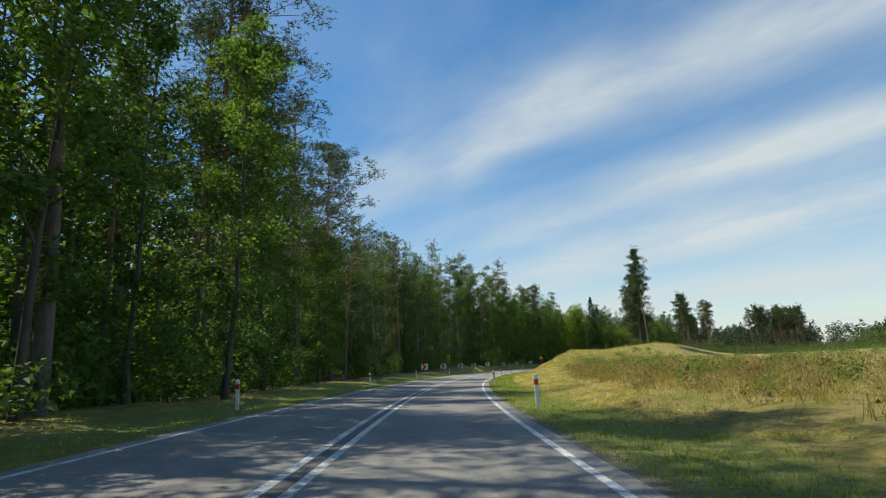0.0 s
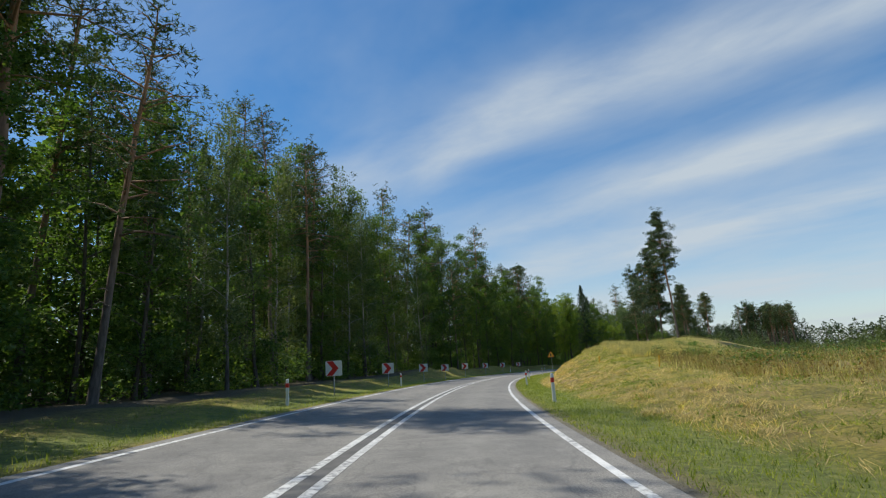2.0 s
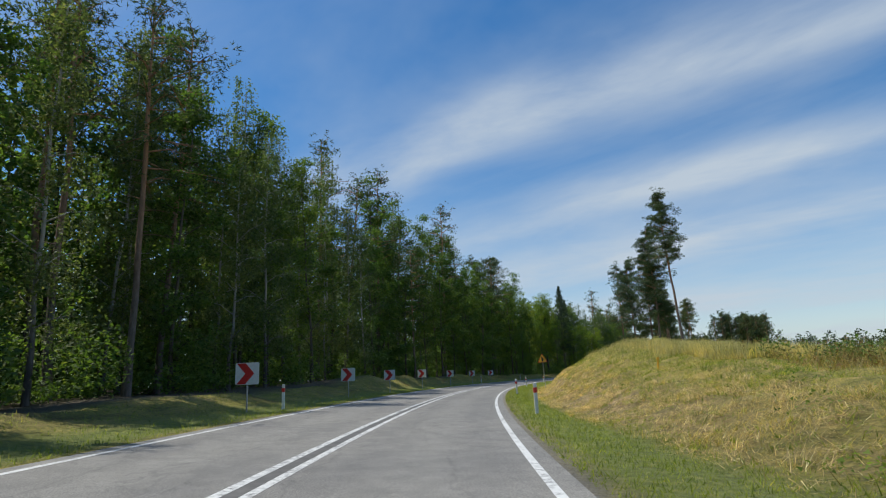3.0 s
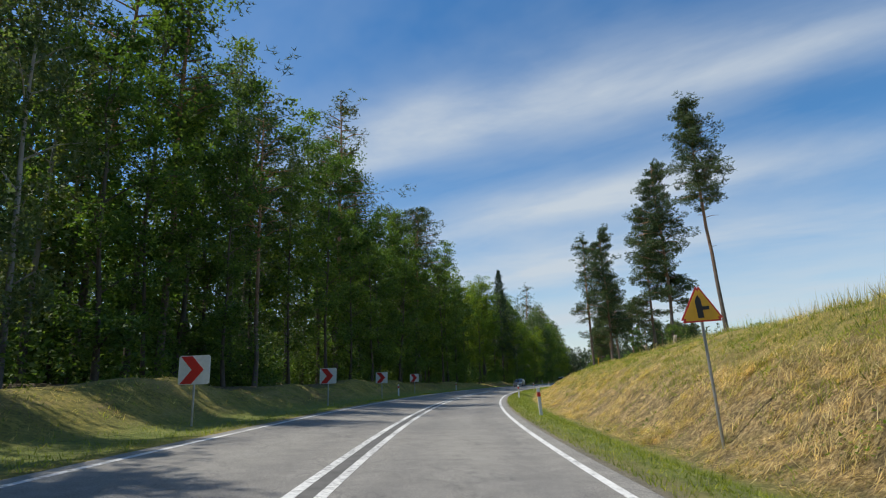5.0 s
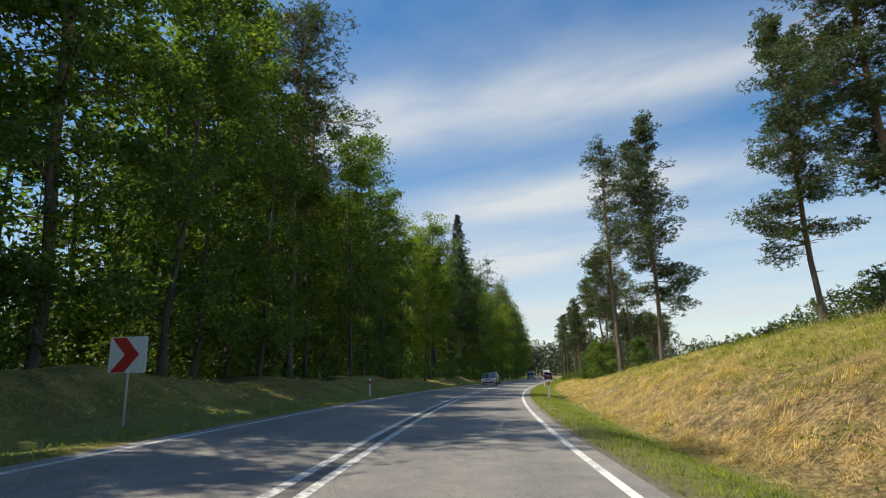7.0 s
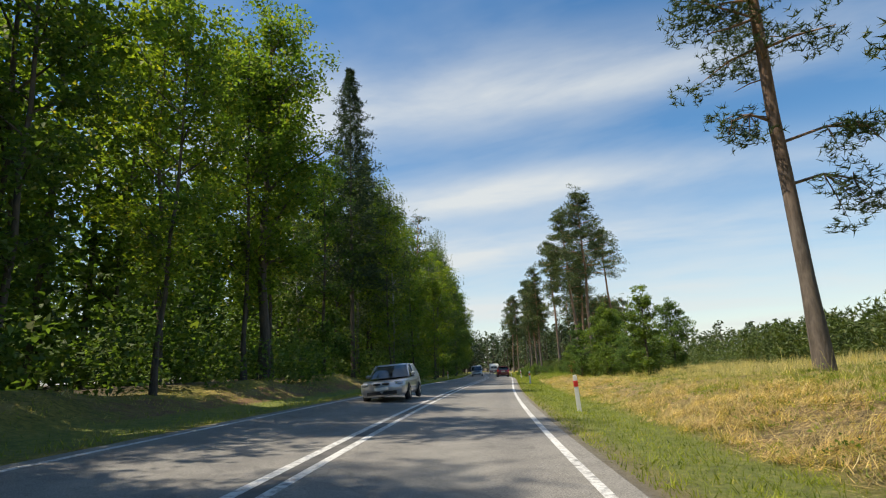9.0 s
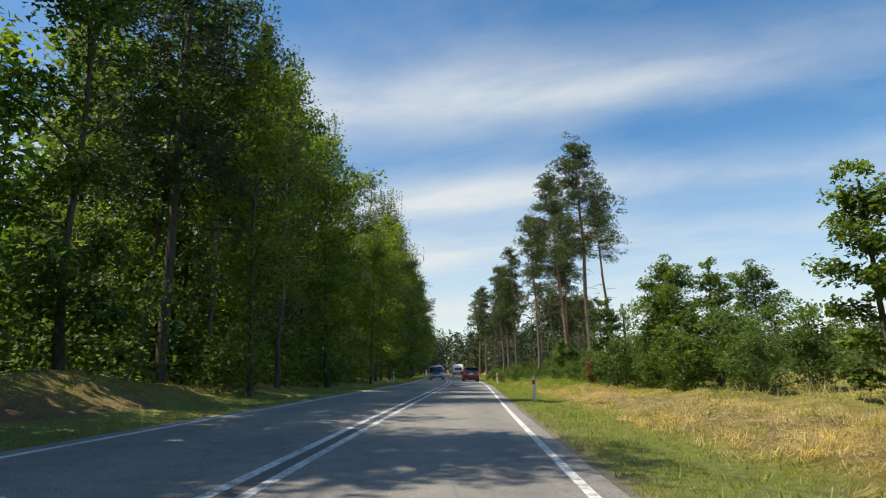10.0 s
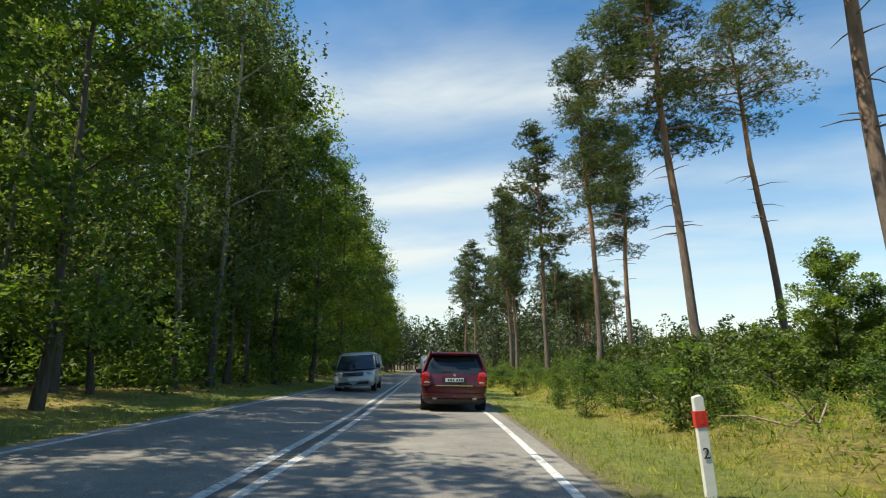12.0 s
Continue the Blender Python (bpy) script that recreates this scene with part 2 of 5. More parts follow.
def soil():
    """Ground: meadow, dry mown slope, forest floor and gravel, by where each grows."""
    m, nt, b = material("ground", 0.95)
    wide, mid, fine = noise_of(nt, 0.09, 5, 0.6), noise_of(nt, 0.8, 5, 0.65), noise_of(nt, 14, 4, 0.7)

    def named(n):
        a = nt.nodes.new("ShaderNodeAttribute")
        a.attribute_name = n
        return a.outputs["Fac"]

    def times(a, k, c):
        n = nt.nodes.new("ShaderNodeMath")
        n.operation = "MULTIPLY_ADD"
        nt.links.new(a, n.inputs[0])
        n.inputs[1].default_value = k
        nt.links.new(c, n.inputs[2]) if not isinstance(c, float) else setattr(n.inputs[2], "default_value", c)
        n.use_clamp = False
        return n.outputs[0]

    def capped(a):
        n = nt.nodes.new("ShaderNodeClamp")
        nt.links.new(a, n.inputs[0])
        return n.outputs[0]

    green = ramp_of(nt, mid, [(0.28, (0.105, 0.118, 0.020)), (0.5, (0.250, 0.228, 0.040)), (0.74, (0.430, 0.345, 0.090))])
    green = mixed(nt, capped(times(wide, 2.2, -0.95)), green, (0.210, 0.170, 0.055))
    green = mixed(nt, 1.0, green, ramp_of(nt, noise_of(nt, 8.0, 8, 0.8), [(0.38, (0.42, 0.48, 0.42)), (0.62, (1.55, 1.42, 1.3))]), "MULTIPLY")
    green = mixed(nt, capped(times(noise_of(nt, 0.22, 5, 0.7), 5.0, -2.75)), green, (0.150, 0.088, 0.036))
    mix = nt.nodes.new("ShaderNodeCombineXYZ")
    nt.links.new(named("along"), mix.inputs[0])
    nt.links.new(named("side"), mix.inputs[1])
    rows = nt.nodes.new("ShaderNodeTexNoise")
    rows.inputs["Scale"].default_value, rows.inputs["Detail"].default_value, rows.inputs["Roughness"].default_value = 1.0, 7, 0.72
    nt.links.new(mix.outputs[0], rows.inputs["Vector"])
    green = mixed(nt, capped(times(rows.outputs["Fac"], 5.0, -2.55)), green, (0.40, 0.29, 0.105))
    hay = ramp_of(nt, noise_of(nt, 11.0, 8, 0.8), [(0.38, (0.085, 0.058, 0.024)), (0.5, (0.270, 0.190, 0.080)), (0.62, (0.58, 0.45, 0.22))])
    lawn = ramp_of(nt, noise_of(nt, 5.0, 7, 0.75), [(0.34, (0.085, 0.115, 0.020)), (0.52, (0.190, 0.235, 0.042)), (0.70, (0.350, 0.325, 0.085))])
    green = mixed(nt, named("lawn"), green, lawn)
    hay = mixed(nt, 1.0, hay, ramp_of(nt, noise_of(nt, 2.6, 4, 0.65), [(0.36, (0.50, 0.52, 0.50)), (0.5, (0.95, 0.95, 0.95)), (0.66, (1.5, 1.42, 1.3))]), "MULTIPLY")
    dryness = times(mid, 1.8, times(named("dry"), 1.5, -1.35))
    col = mixed(nt, capped(dryness), green, hay)
    litter = ramp_of(nt, fine, [(0.2, (0.045, 0.034, 0.022)), (0.5, (0.095, 0.070, 0.042)), (0.8, (0.10, 0.11, 0.04))])
    col = mixed(nt, named("litter"), col, litter)
    earth = ramp_of(nt, fine, [(0.25, (0.12, 0.062, 0.030)), (0.5, (0.23, 0.125, 0.062)), (0.75, (0.34, 0.21, 0.115))])
    col = mixed(nt, capped(times(noise_of(nt, 1.1, 5, 0.65), 5.0, times(named("bare"), 2.2, -4.0))), col, earth)
    stone = ramp_of(nt, fine, [(0.25, (0.13, 0.115, 0.095)), (0.75, (0.30, 0.275, 0.24))])
    col = mixed(nt, named("gravel"), col, stone)
    nt.links.new(col, b.inputs["Base Color"])
    bump(nt, b, noise_of(nt, 9.0, 8, 0.8), 0.9, 0.14)
    return m


ASPHALT, SOIL = asphalt(), soil()
LINE, LINE_WORN = paint_line("road_paint", 0.60), paint_line("road_paint_worn", 0.625)
TAR = plain("tar_seam", (0.145, 0.139, 0.129), 0.8, vary=0.5, scale=3.0)
WHITE = plain("white_plastic", (0.78, 0.78, 0.75), 0.5, vary=0.16)
RED = plain("red_film", (0.62, 0.035, 0.03), 0.4)
BLACK = plain("black_film", (0.02, 0.02, 0.02), 0.5)
ZINC = plain("zinc", (0.42, 0.43, 0.44), 0.45, 0.6, 0.25)
YELLOW = plain("yellow_film", (0.78, 0.42, 0.02), 0.45)


# ---- the road's line ----
# x of the centre line at each y; it runs straight on before and after
KNOTS = ((10, .58), (25, .17), (40, .34), (55, 1.05), (70, 2.31), (85, 4.17), (100, 6.66), (115, 9.87), (130, 13.84), (145, 18.64),
         (160, 24.29), (175, 30.81), (190, 38.17), (205, 46.27), (220, 54.99), (235, 64.12), (250, 73.38), (265, 82.4), (280, 90.72))
CURVE = np.polyfit([k[0] for k in KNOTS], [k[1] for k in KNOTS], 5)
SLOPE = np.polyder(CURVE)


def lay_line():
    pts, y = [], 12.0
    heading0, heading1 = math.atan(np.polyval(SLOPE, 12.0)), radians(28.4)
    x0 = np.polyval(CURVE, 12.0)
    for k in range(180, 0, -1):
        pts.append((x0 - k * math.sin(heading0), 12.0 - k * math.cos(heading0)))
    while y < 272:
        pts.append((np.polyval(CURVE, y), y))
        y += math.cos(math.atan(np.polyval(SLOPE, y)))
    x, y = pts[-1]
    for k in range(420):
        h = heading1 + radians(max(0.0, min(60.0, (k - 170) * 0.45)))
        x, y = x + math.sin(h), y + math.cos(h)
        pts.append((x, y))
    return np.array(pts)


LINE_XY = lay_line()
LINE_S = np.r_[0, np.cumsum(np.hypot(*np.diff(LINE_XY, axis=0).T))]
_t = np.gradient(LINE_XY, axis=0)
LINE_T = _t / np.linalg.norm(_t, axis=1)[:, None]
LINE_N = np.stack([LINE_T[:, 1], -LINE_T[:, 0]], 1)     # to the right


def station(y):
    """The distance along the road at which its centre line crosses that y."""
    return float(np.interp(y, LINE_XY[:, 1], LINE_S))


def beside(s, d):
    """World x, y (and heading) at s metres along the road and d metres to its right; arrays or numbers."""
    p = np.stack([np.interp(s, LINE_S, LINE_XY[:, k]) for k in (0, 1)], -1)
    n = np.stack([np.interp(s, LINE_S, LINE_N[:, k]) for k in (0, 1)], -1)
    return p + n * np.asarray(d)[..., None]


def course(s):
    """The road's heading there, in degrees to the left of +y, as pose() turns."""
    return -math.degrees(math.atan2(np.interp(s, LINE_S, LINE_T[:, 0]), np.interp(s, LINE_S, LINE_T[:, 1])))


def across(x, y):
    """s and d of a place in the world."""
    k = np.argmin((LINE_XY[:, 0] - x) ** 2 + (LINE_XY[:, 1] - y) ** 2)
    w = np.array((x, y)) - LINE_XY[k]
    return LINE_S[k] + w @ LINE_T[k], float(w @ LINE_N[k])


def smooth(a, b, v):
    t = np.clip((v - a) / (b - a), 0, 1)
    return t * t * (3 - 2 * t)


S_OF = {y: station(y) for y in range(-160, 700, 5)}
BANK = np.array([(-200, .1, .2), (0, .12, .1), (30, .15, .1), (55, .2, .1), (70, .35, .1), (85, .75, -.3), (100, 1.7, -1.0), (112, 2.7, -1.6), (120, 2.9, -1.1), (132, 2.7, .7), (145, 2.4, 2.7), (158, 2.3, 3.2), (172, 2.3, 3.2),
                 (190, 1.5, 2.3), (205, .7, 1.2), (220, .3, .6), (245, .15, .3), (700, .15, .3)])
BANK_S = np.array([station(v) for v in BANK[:, 0]])
LEFT = np.array([(-200, .1), (60, .15), (100, .5), (118, .95), (175, 1.0), (200, .7), (228, .7), (242, .25), (700, .15)])
LEFT_S = np.array([station(v) for v in LEFT[:, 0]])


def lumps(s, d, k):
    return (np.sin(s * .9 * k + 1.3 * np.sin(d * .7 * k)) * np.sin(d * 1.1 * k + 1.7 * np.sin(s * .43 * k)))


def height(s, d):
    """The ground's height, in metres, at s along and d across."""
    s, d = np.asarray(s, float), np.asarray(d, float)
    right = np.interp(s, BANK_S, BANK[:, 1]) * smooth(5.3, 13.0, d) + np.interp(s, BANK_S, BANK[:, 2]) * smooth(11, 30, d)
    back = np.interp(s, (S_OF[110], S_OF[135], S_OF[150], S_OF[165], S_OF[180]), (17, 17, 18, 21, 29))       # the field lies lower behind the crest
    right = right * (1 - .88 * smooth(0, 20, d - back))
    cut = np.interp(s, (S_OF[75], S_OF[105], S_OF[165], S_OF[195]), (.12, .50, .50, .15))       # a ditch at the foot of the bank
    right = right - (.10 * smooth(3.0, 3.7, d) + .03 * smooth(3.8, 4.6, d)) * (1 - smooth(5.2, 7.5, d)) - cut * smooth(4.5, 6.3, d) * (1 - smooth(6.6, 8.6, d)) + smooth(120, 380, d) * 12
    right = right + (lumps(s, d, .8) * .10 + lumps(s, d, 2.3) * .09 + lumps(s + 3 * d, d, 3.4) * .06) * smooth(5.2, 8, d)
    a = -d
    left = .05 * np.minimum(a, 7) + np.interp(s, LEFT_S, LEFT[:, 1]) * smooth(6.0, 8.6, a) * (1 + .35 * lumps(s, d, .35)) - .08 * smooth(4.2, 5.0, a) * (1 - smooth(5.2, 6.2, a))
    left = left + (lumps(s, d, 1.1) * .08 + lumps(s, d, 2.9) * .025) * smooth(5.2, 8, a) + smooth(80, 400, a) * 4
    return np.where(d > 0, right, left)


# ---- meshes ----
def np_mesh(name, verts, faces, mats, soft=False, index=None, layers=None):
    """A mesh from arrays; all its faces have the same number of corners."""
    verts, faces = np.asarray(verts, np.float32), np.asarray(faces, np.int32)
    me = bpy.data.meshes.new(name)
    me.vertices.add(len(verts))
    me.vertices.foreach_set("co", verts.ravel())
    me.loops.add(faces.size)
    me.loops.foreach_set("vertex_index", faces.ravel())
    me.polygons.add(len(faces))
    me.polygons.foreach_set("loop_start", np.arange(0, faces.size, faces.shape[1], dtype=np.int32))
    if index is not None:
        me.polygons.foreach_set("material_index", np.asarray(index, np.int32))
    me.update(calc_edges=True)
    me.polygons.foreach_set("use_smooth", np.full(len(faces), soft))
    for m in mats:
        me.materials.append(m)
    for key, vals in (layers or {}).items():
        me.attributes.new(key, "FLOAT", "POINT").data.foreach_set("value", np.asarray(vals, np.float32))
    return me


def part(name, bm, mat, parent=None, label=""):
    me = bpy.data.meshes.new(name)
    bm.to_mesh(me)
    bm.free()
    me.materials.append(mat)
    ob = new(name, me)
    ob.parent = parent
    return tagged(ob, label)


def thing(name, label, category, group="", kind=""):
    return tagged(new(name), label, category, group, kind)


def strip(s0, s1, d0, d1, lift, step=1.0):
    """A ribbon along the road between two cross distances: vertices and quads."""
    s = np.arange(s0, s1 + step, step)
    d = np.linspace(d0, d1, max(2, int(abs(d1 - d0) / 1.2) + 1))
    S, D = np.meshgrid(s, d, indexing="ij")
    xy = beside(S, D)
    z = road_height(D) + lift
    v = np.concatenate([xy, z[..., None]], -1).reshape(-1, 3)
    n, m = S.shape
    k = np.arange(n * m).reshape(n, m)
    f = np.stack([k[:-1, :-1], k[:-1, 1:], k[1:, 1:], k[1:, :-1]], -1).reshape(-1, 4)
    return v, f, S.ravel(), D.ravel()


def road_height(d):
    return np.where(d < 0, -.05 * d, -.025 * d)


# ---- ground and road ----
def ground():
    s = np.r_[-1500, -700, -300, -100, np.arange(0, 150, 6.), np.arange(150, 215, 1.5), np.arange(215, 500, .75), np.arange(500, LINE_S[-1], 8.), LINE_S[-1], LINE_S[-1] + 300, LINE_S[-1] + 1500]
    d = np.r_[-3000, -1200, -500, -250, -120, -70, -50, -38, -30, -24, -20, -17, -15, -13.5, -12, -11, -10, -9.3, -8.6, -8, -7.4, -6.8, -6.2, -5.7, -5.2, -4.8, -4.4, -4.05, -3.72, -3.4, -1.8,
              0, 1.8, 3.4, 3.72, 4.05, 4.4, 4.8, 5.2, 5.7, 6.2, 6.8, 7.4, 8, 8.7, 9.4, 10.2, 11, 12, 13, 14.2, 15.6, 17.2, 19, 21, 23.5, 26.5, 30, 35, 42, 50, 60, 80, 120, 200, 320, 500, 1200, 3000]
    S, D = np.meshgrid(s, d, indexing="ij")
    near = np.clip(D, -60, 60)
    sc = np.clip(S, 0, LINE_S[-1])
    xy = beside(sc, near)
    chord = LINE_XY[440] - LINE_XY[180]
    chord = chord / np.linalg.norm(chord)
    n0 = np.array([chord[1], -chord[0]])
    xy = xy + (D - near)[..., None] * n0
    over = S - sc
    ends = np.where((over > 0)[..., None], LINE_T[-1], LINE_T[0])
    xy = xy + over[..., None] * ends
    z = height(sc, D)
    z = np.where(np.abs(D) < 3.6, road_height(D) - .09, z)
    v = np.concatenate([xy, z[..., None]], -1).reshape(-1, 3)
    n, m = S.shape
    k = np.arange(n * m).reshape(n, m)
    f = np.stack([k[:-1, :-1], k[:-1, 1:], k[1:, 1:], k[1:, :-1]], -1).reshape(-1, 4)
    y0 = np.interp(sc, LINE_S, LINE_XY[:, 1])
    dry = smooth(5.2, 6.6, D) * (1 - .85 * smooth(7.6, 11.0, D)) * smooth(55, 100, y0)
    dry = dry * np.where(y0 > 205, .85 * smooth(5.8, 7.6, D), 1) + .22 * smooth(12, 18, D)
    dry = np.where((y0 < 60) & (D > 7), .30, dry)
    dry = np.where((y0 > 245) & (D > 0), dry * .55, dry)
    dry = np.where(D < 0, .30 * smooth(6.4, 7.5, -D) * (1 - smooth(8.5, 10, -D)) * smooth(100, 120, y0), dry)
    litter = smooth(8.2, 10.5, -D)
    bare = smooth(203, 208, y0) * (1 - smooth(226, 234, y0)) * smooth(5.6, 6.2, -D) * (1 - smooth(7.2, 7.9, -D))
    lawn = .85 * (smooth(3.9, 4.3, D) * (1 - smooth(5.7, 6.8, D)) + smooth(3.7, 4.3, -D) * (1 - smooth(5.6, 7.0, -D)))
    gravel = (smooth(3.3, 3.6, D) * (1 - smooth(3.85, 4.15, D))) * .9
    ob = tagged(new("ground", np_mesh("ground", v, f, [SOIL], True, layers={"along": (sc * .22).ravel(), "side": (D * 1.1).ravel(), "dry": dry.ravel(), "litter": litter.ravel(), "gravel": gravel.ravel(), "lawn": lawn.ravel(), "bare": bare.ravel()})),
                "grassy verge, dry mown bank and forest floor", "ground", kind="structure")
    return ob


ground()
v, f, S, D = strip(0, LINE_S[-1], -3.72, 3.72, 0.0)
tagged(new("road", np_mesh("road", v, f, [ASPHALT], True, layers={"across": np.abs(D)})), "grey worn asphalt road with two lanes", "road", kind="structure")
for nm, d0, d1, mt, lb in (("edge_line", 3.33, 3.45, LINE, "worn white line along the road's edge"), ("edge_line", -3.45, -3.33, LINE, "worn white line along the road's edge"),
                           ("centre_line", -.235, -.10, LINE_WORN, "worn white solid centre line"), ("centre_line", .10, .235, LINE_WORN, "worn white solid centre line")):
    v, f, S, D = strip(100, LINE_S[-1] - 5, d0, d1, .004)
    tagged(new(nm, np_mesh(nm, v, f, [mt])), lb, "road marking", "road markings", "structure")
v, f, S, D = strip(100, LINE_S[-1] - 5, -.096, .096, .003)
tagged(new("centre_seam", np_mesh("centre_seam", v, f, [TAR])), "dark tarred seam between the two centre lines", "road seam", kind="structure")


# ---- trees ----
def tube(points, radii, sides=7):
    """A bent tapered round bar through points: vertices and quads, open at its ends."""
    p, r = np.asarray(points, float), np.asarray(radii, float)
    t = np.gradient(p, axis=0)
    t /= np.linalg.norm(t, axis=1)[:, None] + 1e-9
    ref = np.where(np.abs(t[:, 2:3]) > .9, (1., 0, 0), (0, 0, 1.))
    a = np.cross(t, ref)
    a /= np.linalg.norm(a, axis=1)[:, None]
    b = np.cross(t, a)
    w = np.linspace(0, 2 * np.pi, sides, endpoint=False)
    v = p[:, None] + r[:, None, None] * (a[:, None] * np.cos(w)[None, :, None] + b[:, None] * np.sin(w)[None, :, None])
    k = np.arange(len(p) * sides).reshape(len(p), sides)
    q = np.roll(k, -1, axis=1)
    f = np.stack([k[:-1], q[:-1], q[1:], k[1:]], -1).reshape(-1, 4)
    return v.reshape(-1, 3), f


def joined(pieces):
    vs, fs, n = [], [], 0
    for v, f in pieces:
        vs.append(v)
        fs.append(f + n)
        n += len(v)
    return np.concatenate(vs), np.concatenate(fs)


def leaf_tris(rng, centres, size, droop=.25, flat=.55):
    """One small pointed leaf at each centre."""
    n = len(centres)
    a = rng.normal(size=(n, 3))
    a[:, 2] = a[:, 2] * flat - droop
    a /= np.linalg.norm(a, axis=1)[:, None]
    b = np.cross(a, rng.normal(size=(n, 3)) * .6 + (0, 0, 1))
    b /= np.linalg.norm(b, axis=1)[:, None]
    L = (size * rng.uniform(.65, 1.35, n))[:, None]
    v = np.stack([centres - a * L * .4 + b * L * .38, centres - a * L * .4 - b * L * .38, centres + a * L * .6], 1)
    return v.reshape(-1, 3), np.arange(3 * n).reshape(n, 3)


def tuft_tris(rng, centres, size, spikes=7, lift=.35, thin=.16):
    """Bundles of needles: thin spikes from each centre."""
    n = len(centres)
    a = rng.normal(size=(n, spikes, 3))
    a[..., 2] = a[..., 2] * .6 + lift
    a /= np.linalg.norm(a, axis=2)[..., None]
    b = np.cross(a, rng.normal(size=(n, spikes, 3)))
    b /= np.linalg.norm(b, axis=2)[..., None]
    L = (size * rng.uniform(.7, 1.25, (n, spikes)))[..., None]
    c = centres[:, None]
    v = np.stack([c - b * L * thin, c + b * L * thin, c + a * L], 2)
    return v.reshape(-1, 3), np.arange(3 * n * spikes).reshape(-1, 3)


def tree(name, label, category, bark_mat, leaf_mat, wood, crown):
    top = thing(name, label, category)
    ob = new("trunk", np_mesh("trunk", *wood, [bark_mat], True))
    ob.parent = top
    ob = new("crown", np_mesh("crown", *crown, [leaf_mat]))
    ob.parent = top
    return top


def broadleaf(seed, H, base, reach, leaves, size, thick=.16, droop=.25, narrow=1.0):
    rng = np.random.default_rng(seed)
    z = np.linspace(0, H * .93, 9)
    sway = np.cumsum(rng.normal(0, .09, (9, 2)), axis=0) * H / 20
    spine = np.c_[sway - sway[0], z]
    pieces = [tube(spine, np.interp(z, [0, .6, H * .9], [thick * 1.5, thick, .03]))]
    spots = []
    n = 17
    for k in range(n):
        h = base + (H * .96 - base) * (k + rng.uniform(0, .8)) / n
        u = (h - base) / (H - base)
        r = reach * narrow * (math.sin(math.pi * min(1, .18 + .80 * u)) ** .75) * rng.uniform(.6, 1.0)
        w = k * 2.4 + rng.uniform(-.5, .5)
        p0 = np.array([np.interp(h * .92, z, spine[:, 0]), np.interp(h * .92, z, spine[:, 1]), h * .92])
        tip = p0 + (math.cos(w) * r, math.sin(w) * r, r * rng.uniform(.25, .8))
        bend = (p0 + tip) / 2 + (0, 0, r * .12)
        pieces.append(tube([p0, bend, tip], [thick * .38, thick * .22, .012], 5))
        for j in range(11):
            q = rng.uniform(.22, 1.05)
            c = p0 + (tip - p0) * q + rng.normal(0, .24 * reach / 2.5, 3)
            spots.append((c, rng.uniform(.28, .82) * reach / 2.6))
            if j < 2:
                twig = p0 + (tip - p0) * q * .8
                pieces.append(tube([twig, (twig + c) / 2 + (0, 0, .06), c], [thick * .14, thick * .09, .006], 3))
    for k in range(6):
        spots.append((spine[-1] + rng.normal(0, .11 * reach, 3) + (0, 0, .08 * reach), .17 * reach))
    each = leaves // len(spots)
    cs = []
    for c, r in spots:
        g = rng.normal(size=(each, 3))
        g /= np.linalg.norm(g, axis=1)[:, None]
        g *= (rng.uniform(.25, 1, (each, 1)) ** .6) * r
        g[:, 2] *= .62
        if droop > .5:                                  # hanging tassels
            g *= (.55, .55, 1)
            strand = rng.normal(0, r * .55, (9, 2))[rng.integers(0, 9, each)]
            g[:, :2] = g[:, :2] * .22 + strand
            g[:, 2] = -rng.uniform(0, 1, each) ** .8 * (.8 + r) * (1.3 - np.abs(strand[:, 0]) / (r + .2) * .4) + r * .5
        cs.append(c + g)
    return joined(pieces), leaf_tris(rng, np.concatenate(cs), size, droop)


